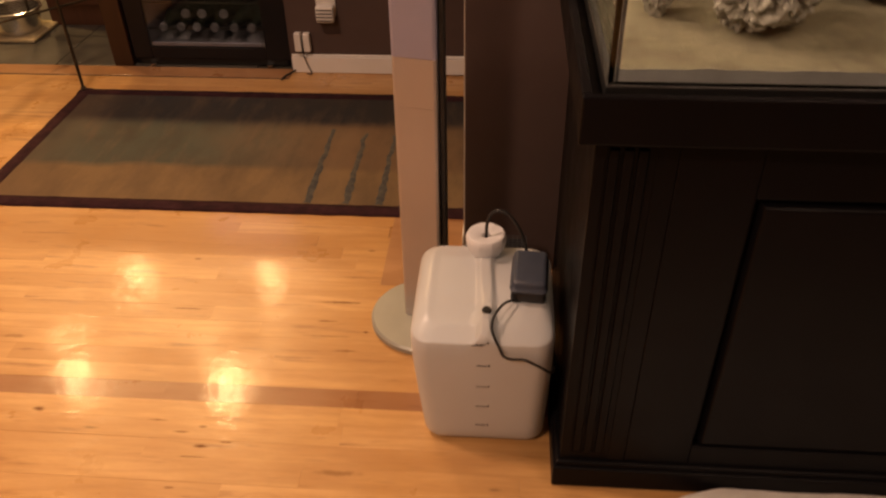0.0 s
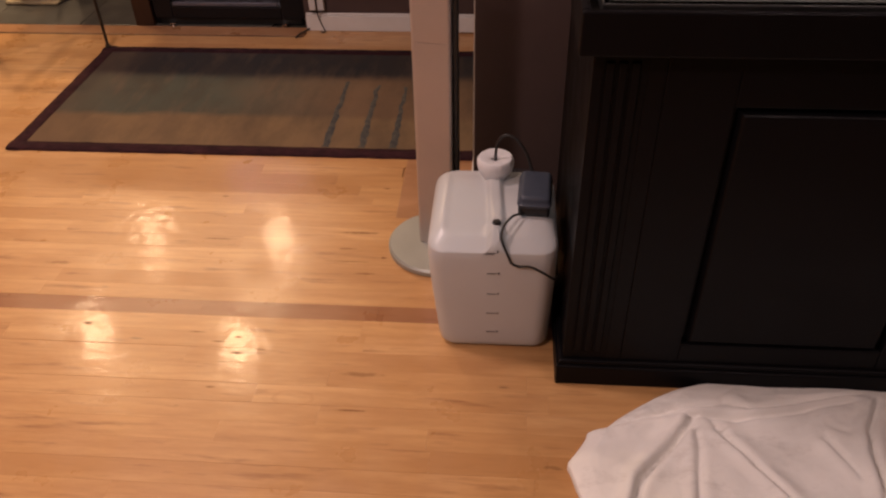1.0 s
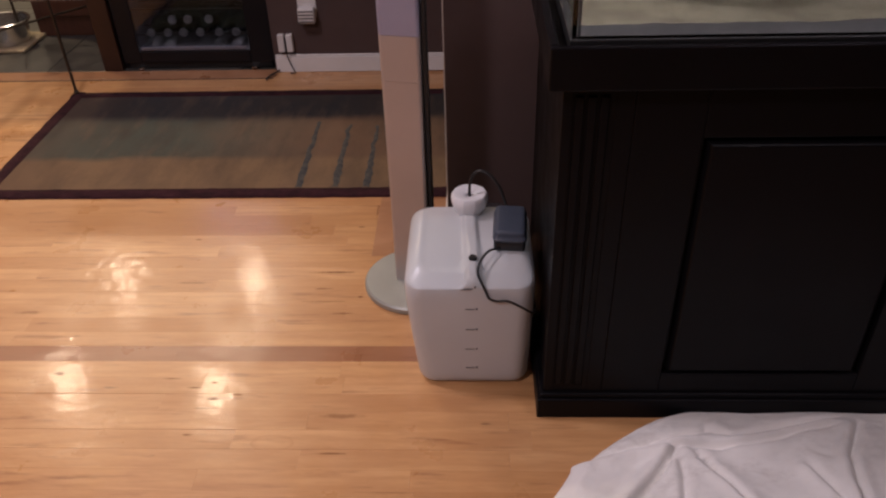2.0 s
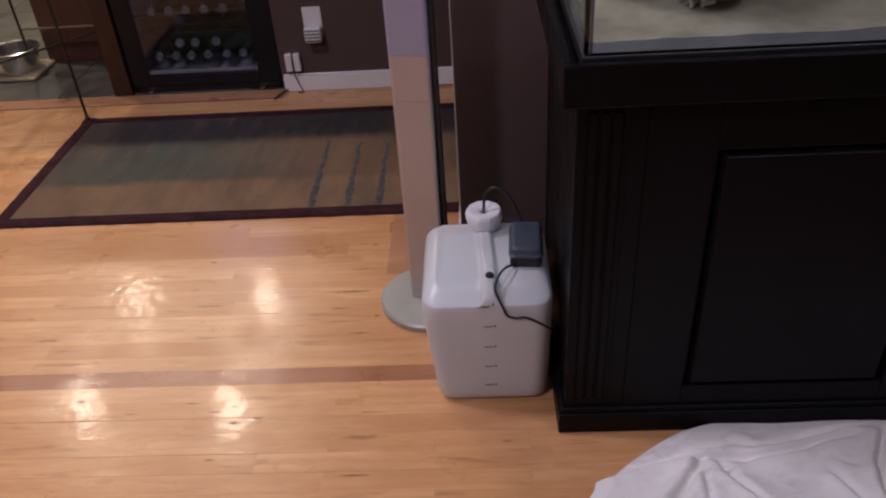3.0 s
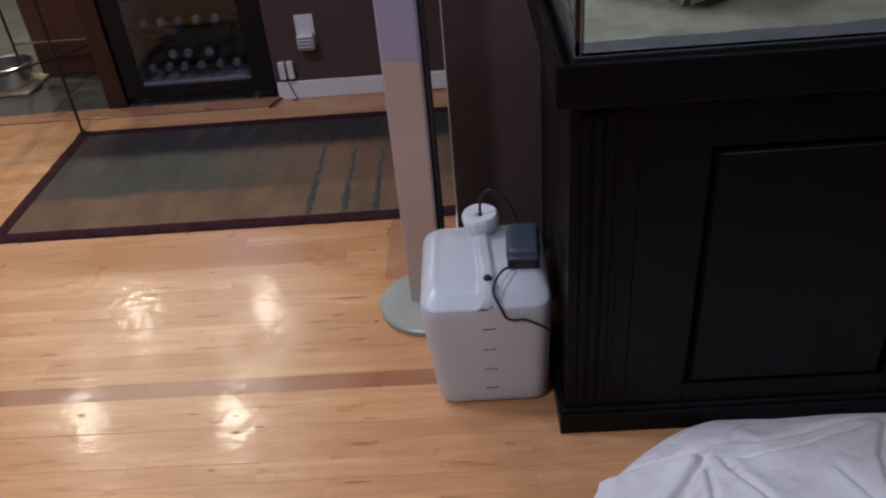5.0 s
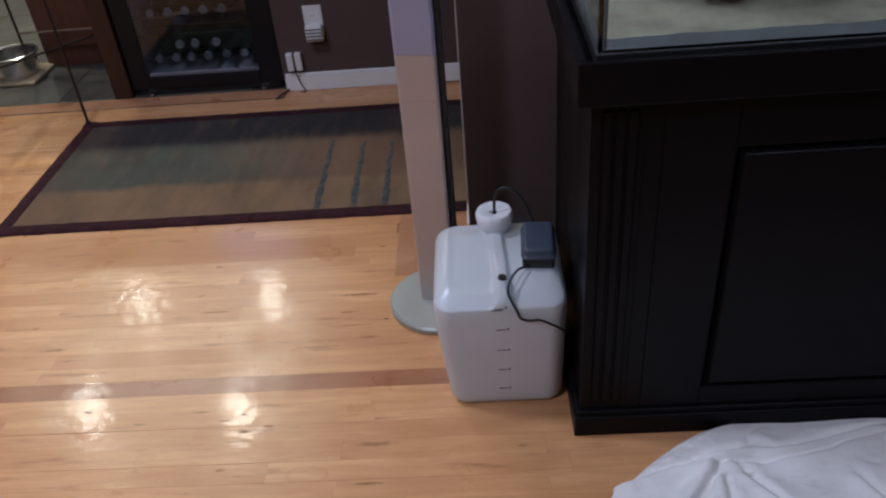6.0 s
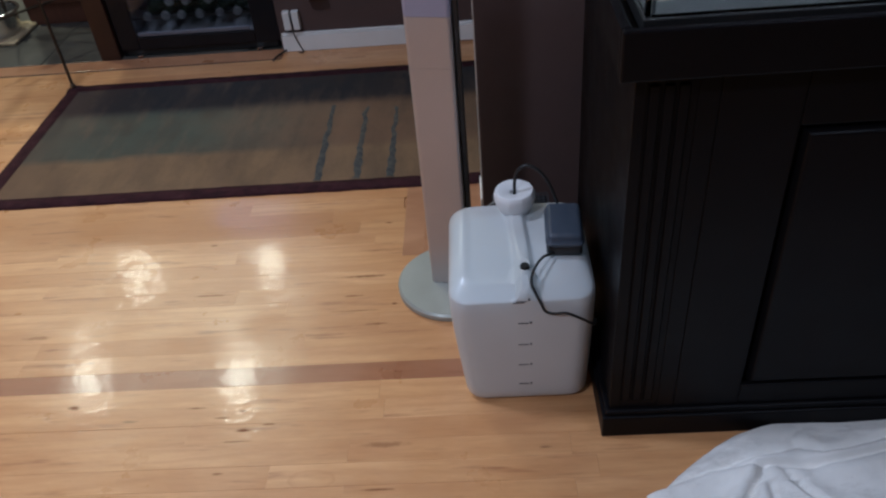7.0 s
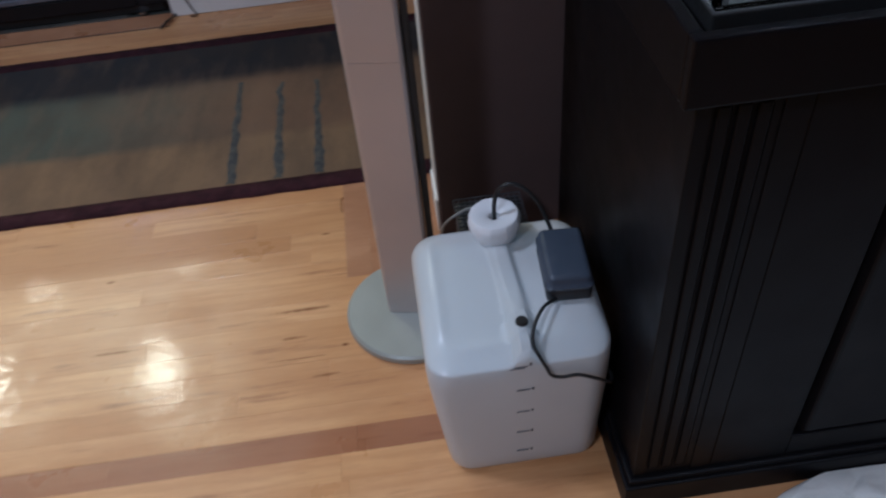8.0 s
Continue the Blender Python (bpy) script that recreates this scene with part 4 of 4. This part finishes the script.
def iron_stand():
    e = thing("iron_stand", -1.885, 1.92, 0, 0, "thin dark wrought-iron plant stand with crossed braces", "stand")
    hx, hy, top = 0.233, 0.279, 0.72
    for sx, sy in ((1, -1), (-1, 1), (1, 1), (-1, -1)):
        z0 = 0.010 if (sx, sy) == (1, -1) else 0.0
        leg = part("leg", sweep([(sx * hx, sy * hy, z0), (sx * hx, sy * hy, 0.2), (sx * hx, sy * hy, top)], 0.0058, 10), M_IRON, e, smooth=60)
        part("foot", lathe([(0.0, 0.0), (0.010, 0.0), (0.010, 0.008), (0.006, 0.012), (0.0, 0.012)], 14, (sx * hx, sy * hy, z0)), M_IRON, leg)
    part("brace", sweep([(-hx, -hy, 0.20), (hx, hy, 0.20)], 0.0048, 8), M_IRON, e)
    for y in (hy,):
        part("side_bar", sweep([(-hx, y, 0.195), (hx, y, 0.195)], 0.0048, 8), M_STEEL, e)
    for a, b in (((-hx, -hy), (hx, -hy)), ((hx, -hy), (hx, hy)), ((hx, hy), (-hx, hy)), ((-hx, hy), (-hx, -hy))):
        part("top_bar", sweep([(*a, top), (*b, top)], 0.0058, 8), M_IRON, e)
    for i in range(7):
        x = -hx + 2 * hx * (i + 1) / 8
        part("grid_wire", sweep([(x, -hy, top), (x, hy, top)], 0.003, 6), M_IRON, e)
    return e


iron_stand()


# ---- outlets on the low wall ----
def wall_outlet():
    e = thing("wall_outlet", -0.766, WALL_Y, 0.277, 0, "white wall outlet plate on the brown wall", "outlet")
    part("plate", box(-0.036, 0.036, -0.006, -0.0005, -0.058, 0.058, 0.002), M_ADAPTER, e)
    for z in (-0.02, 0.02):
        part("socket", box(-0.016, 0.016, -0.0075, -0.0062, z - 0.014, z + 0.014, 0.0005), M_WHITE, e)
        s = box(-0.007, -0.005, -0.0082, -0.0076, z - 0.004, z + 0.005)
        box(0.005, 0.007, -0.0082, -0.0076, z - 0.004, z + 0.005, 0, s)
        part("slot", s, M_SLOT, e)
    return e


wall_outlet()


def night_plug():
    e = thing("plug_in_freshener", -0.766, WALL_Y - 0.009, 0.205, 0, "white plug-in device with dark louvres below the outlet", "plug-in device")
    part("body", box(-0.033, 0.033, -0.034, 0.0, 0.0, 0.062, 0.008, segs=3), M_ADAPTER, e, smooth=40)
    for i in range(4):
        part("louvre", box(-0.029, 0.029, -0.0355, -0.0342, 0.008 + 0.013 * i, 0.012 + 0.013 * i), M_SLOT, e, "dark louvre slot")
    return e


night_plug()


def charger(x):
    e = thing("power_adapter", x, WALL_Y - 0.0005, 0.088, 0, "small white power adapter on the brown wall", "adapter", "power adapters")
    part("body", box(-0.013, 0.013, -0.026, 0.0, 0.0, 0.070, 0.004), M_ADAPTER, e)
    return e


charger(-0.882)
charger(-0.849)
cord("adapter_cord", [(-0.866, WALL_Y - 0.018, 0.150), (-0.864, WALL_Y - 0.032, 0.12), (-0.862, WALL_Y - 0.028, 0.07), (-0.852, WALL_Y - 0.022, 0.03), (-0.84, WALL_Y - 0.028, 0.004), (-0.86, WALL_Y - 0.03, 0.004)], 0.0022, M_RUBBER, "thin dark cord of the power adapters")
cord("cord_end", [(-0.905, 1.838, 0.012), (-0.915, 1.815, 0.012), (-0.93, 1.785, 0.013), (-0.945, 1.765, 0.005)], 0.0036, M_RUBBER, "short black cord end on the floor")


# ---- towel ----
def towel():
    """A crumpled towel: an uneven outline and long soft folds."""
    bm = bmesh.new()
    nx, ny = 190, 130
    x1, y0, y1 = 0.98, -0.62, -0.002
    outline = ((-0.62, 0.09), (-0.40, 0.075), (-0.282, 0.035), (-0.213, 0.016), (-0.152, 0.055), (-0.138, 0.058), (-0.131, 0.086), (-0.105, 0.116), (-0.068, 0.163), (-0.045, 0.193), (-0.022, 0.236), (-0.009, 0.275), (-0.002, 0.305))
    # creases: their line, depth, and the height of the roll beside them
    creases = (
        (((0.09, -0.13), (0.18, -0.100), (0.309, -0.068), (0.337, -0.058)), 0.010, 0.007),
        (((0.325, -0.060), (0.375, -0.071), (0.475, -0.048), (0.614, -0.016)), 0.011, 0.010),
        (((0.190, -0.100), (0.262, -0.105), (0.354, -0.102), (0.440, -0.085), (0.60, -0.045)), 0.010, 0.009),
        (((0.265, -0.105), (0.211, -0.170), (0.151, -0.252), (0.11, -0.36)), 0.016, 0.014),
        (((0.290, -0.115), (0.341, -0.187), (0.388, -0.249), (0.44, -0.33)), 0.014, 0.013),
        (((0.262, -0.110), (0.262, -0.170), (0.245, -0.260), (0.235, -0.36)), 0.007, 0.008),
        (((0.640, -0.032), (0.589, -0.115), (0.577, -0.178), (0.560, -0.29)), 0.013, 0.014),
        (((0.500, -0.130), (0.522, -0.178), (0.545, -0.240)), 0.011, 0.009),
        (((0.330, -0.045), (0.350, -0.025), (0.352, -0.006)), 0.008, 0.006),
        (((0.52, -0.105), (0.56, -0.125)), 0.008, 0.004),
    )

    def left_of(y):
        for (ya, xa), (yb, xb) in zip(outline, outline[1:]):
            if y <= yb:
                return xa + (xb - xa) * (y - ya) / (yb - ya)
        return outline[-1][1]

    def crease(x, y, line, depth, roll):
        x += 0.010 * noise.noise((x * 8, y * 8, depth * 900))
        y += 0.007 * noise.noise((x * 9, y * 9, 40 + depth * 900))
        best, signed, along, total = 9.0, 0.0, 0.0, 0.0
        for (ax, ay), (bx, by) in zip(line, line[1:]):
            dx, dy = bx - ax, by - ay
            ln = math.hypot(dx, dy)
            t = max(0.0, min(1.0, ((x - ax) * dx + (y - ay) * dy) / ln ** 2))
            d = math.hypot(x - ax - dx * t, y - ay - dy * t)
            if d < best:
                best, along = d, total + t * ln
                signed = d if (x - ax) * dy - (y - ay) * dx > 0 else -d
            total += ln
        if best > 0.08:
            return 0.0
        fade = min(1.0, along / 0.04 + 0.25) * min(1.0, (total - along) / 0.05 + 0.15)
        return fade * (roll * math.exp(-((signed - 0.017) / 0.014) ** 2) + 0.5 * roll * math.exp(-((signed + 0.015) / 0.016) ** 2) - depth * math.exp(-(signed / 0.0055) ** 2))

    grid = {}
    for j in range(ny + 1):
        y = y0 + (y1 - y0) * (1 - (1 - j / ny) ** 1.5)
        left = left_of(y) + 0.003 * noise.noise((y * 30, 3, 1))
        for i in range(nx + 1):
            x = left + (x1 - left) * (i / nx) ** 1.3
            edge = min(x - left, (y1 - y) + 0.006)
            base = 0.012 + 0.018 * min(1.0, edge / 0.035) ** 0.5
            z = sum(crease(x, y, *c) for c in creases)
            z += 0.011 * noise.noise((x * 8, y * 9, 6)) + 0.004 * noise.noise((x * 22, y * 26, 2)) + 0.0012 * noise.noise((x * 90, y * 90, 8))
            z = base + z * min(1.0, edge / 0.05 + 0.15)
            grid[i, j] = bm.verts.new((x, y, max(0.005, z)))
    for j in range(ny):
        for i in range(nx):
            bm.faces.new([grid[k] for k in ((i, j), (i + 1, j), (i + 1, j + 1), (i, j + 1))])
    # hem down to the floor
    rim_edges = [ed for ed in bm.edges if ed.is_boundary]
    ext = bmesh.ops.extrude_edge_only(bm, edges=rim_edges)
    for v in ext["geom"]:
        if isinstance(v, bmesh.types.BMVert):
            v.co.z = 0.0005
    bmesh.ops.recalc_face_normals(bm, faces=bm.faces[:])
    o = part("towel", bm, M_TOWEL, None, smooth=80)
    tagged(o, "crumpled white towel lying on the floor before the stand", "towel")


towel()


# ---- tiles and floor boards ----
def tiles():
    s, gap = 0.405, 0.003
    one = box(0, s - gap, 0, s - gap, -0.0055, 0.0, 0.002)
    first = part("tile", one, M_TILE, tile_floor)
    me = first.data
    k = 0
    for j in range(6):
        for i in range(7):
            x, y = -3.9 + s * i, TILE_Y + 0.004 + s * j
            if x > -1.4:
                continue
            ob = first if k == 0 else new("tile", me)
            ob.parent = tile_floor
            ob.location = (x, y, 0.0)
            k += 1


tiles()


def boards():
    """Strip flooring laid along x, each board its own piece, with cross-laid boards beside the lamp."""
    rng = random.Random(11)
    lengths = (0.42, 0.61, 0.83, 1.05)
    meshes = {}

    def board(length, mat, cross=False):
        key = (round(length, 3), mat.name, cross)
        if key not in meshes:
            w = PLANK - 0.00015
            bm = box(0, length - 0.0002, 0, w, -0.0038, 0.0, 0.00015, None, 1) if not cross else box(0, w, 0, length - 0.0002, -0.0038, 0.0, 0.00015, None, 1)
            me = bpy.data.meshes.new("board")
            bm.to_mesh(me)
            bm.free()
            me.materials.append(mat)
            meshes[key] = me
        return meshes[key]

    far = bmesh.new()
    y = 0.1685 - 16 * PLANK
    row = -16
    while y < 1.83:
        x = -2.35 + rng.uniform(-0.7, 0.0)
        stop = -0.405 if 7.5 < row < 13.5 else 1.15
        if y > 1.80:
            stop = -0.40
        while x < stop - 0.03:
            ln = rng.choice(lengths)
            if x + ln > stop:
                ln = stop - x
            mat = M_FLOOR_DARK if row == 0 else M_FLOOR
            ob = new("board", board(ln, mat))
            ob.parent = floor
            ob.location = (x, y, 0.0)
            ob.rotation_euler = (radians(rng.gauss(0, 0.11)), radians(rng.gauss(0, 0.015)), 0)
            x += ln
        y += PLANK
        row += 1
    # cross-laid boards
    x = -0.405
    while x < 0.3:
        ob = new("board", board(6 * PLANK, M_FLOOR_CROSS, True))
        ob.parent = floor
        ob.location = (x, 0.1685 + 8 * PLANK + 0.0005, 0.0)
        x += PLANK
    # the rest of the floor, joined
    for jx0, jx1, jy0, jy1 in ((WX0, -2.36, WY0, 1.868), (1.16, WX1, WY0, 1.84), (-2.35, 1.15, WY0, 0.168 - 16 * PLANK)):
        yy = jy0
        while yy < jy1 - 0.01:
            xx = jx0
            while xx < jx1 - 0.01:
                ln = min(rng.choice(lengths) * 1.6, jx1 - xx)
                a = [far.verts.new(c) for c in ((xx, yy, -0.001), (xx + ln - 0.001, yy, -0.001), (xx + ln - 0.001, min(yy + PLANK, jy1) - 0.0008, -0.001), (xx, min(yy + PLANK, jy1) - 0.0008, -0.001))]
                far.faces.new(a)
                xx += ln
            yy += PLANK
    o = part("far_boards", far, M_FLOOR, floor)
    o["kind"] = "stuff"


boards()
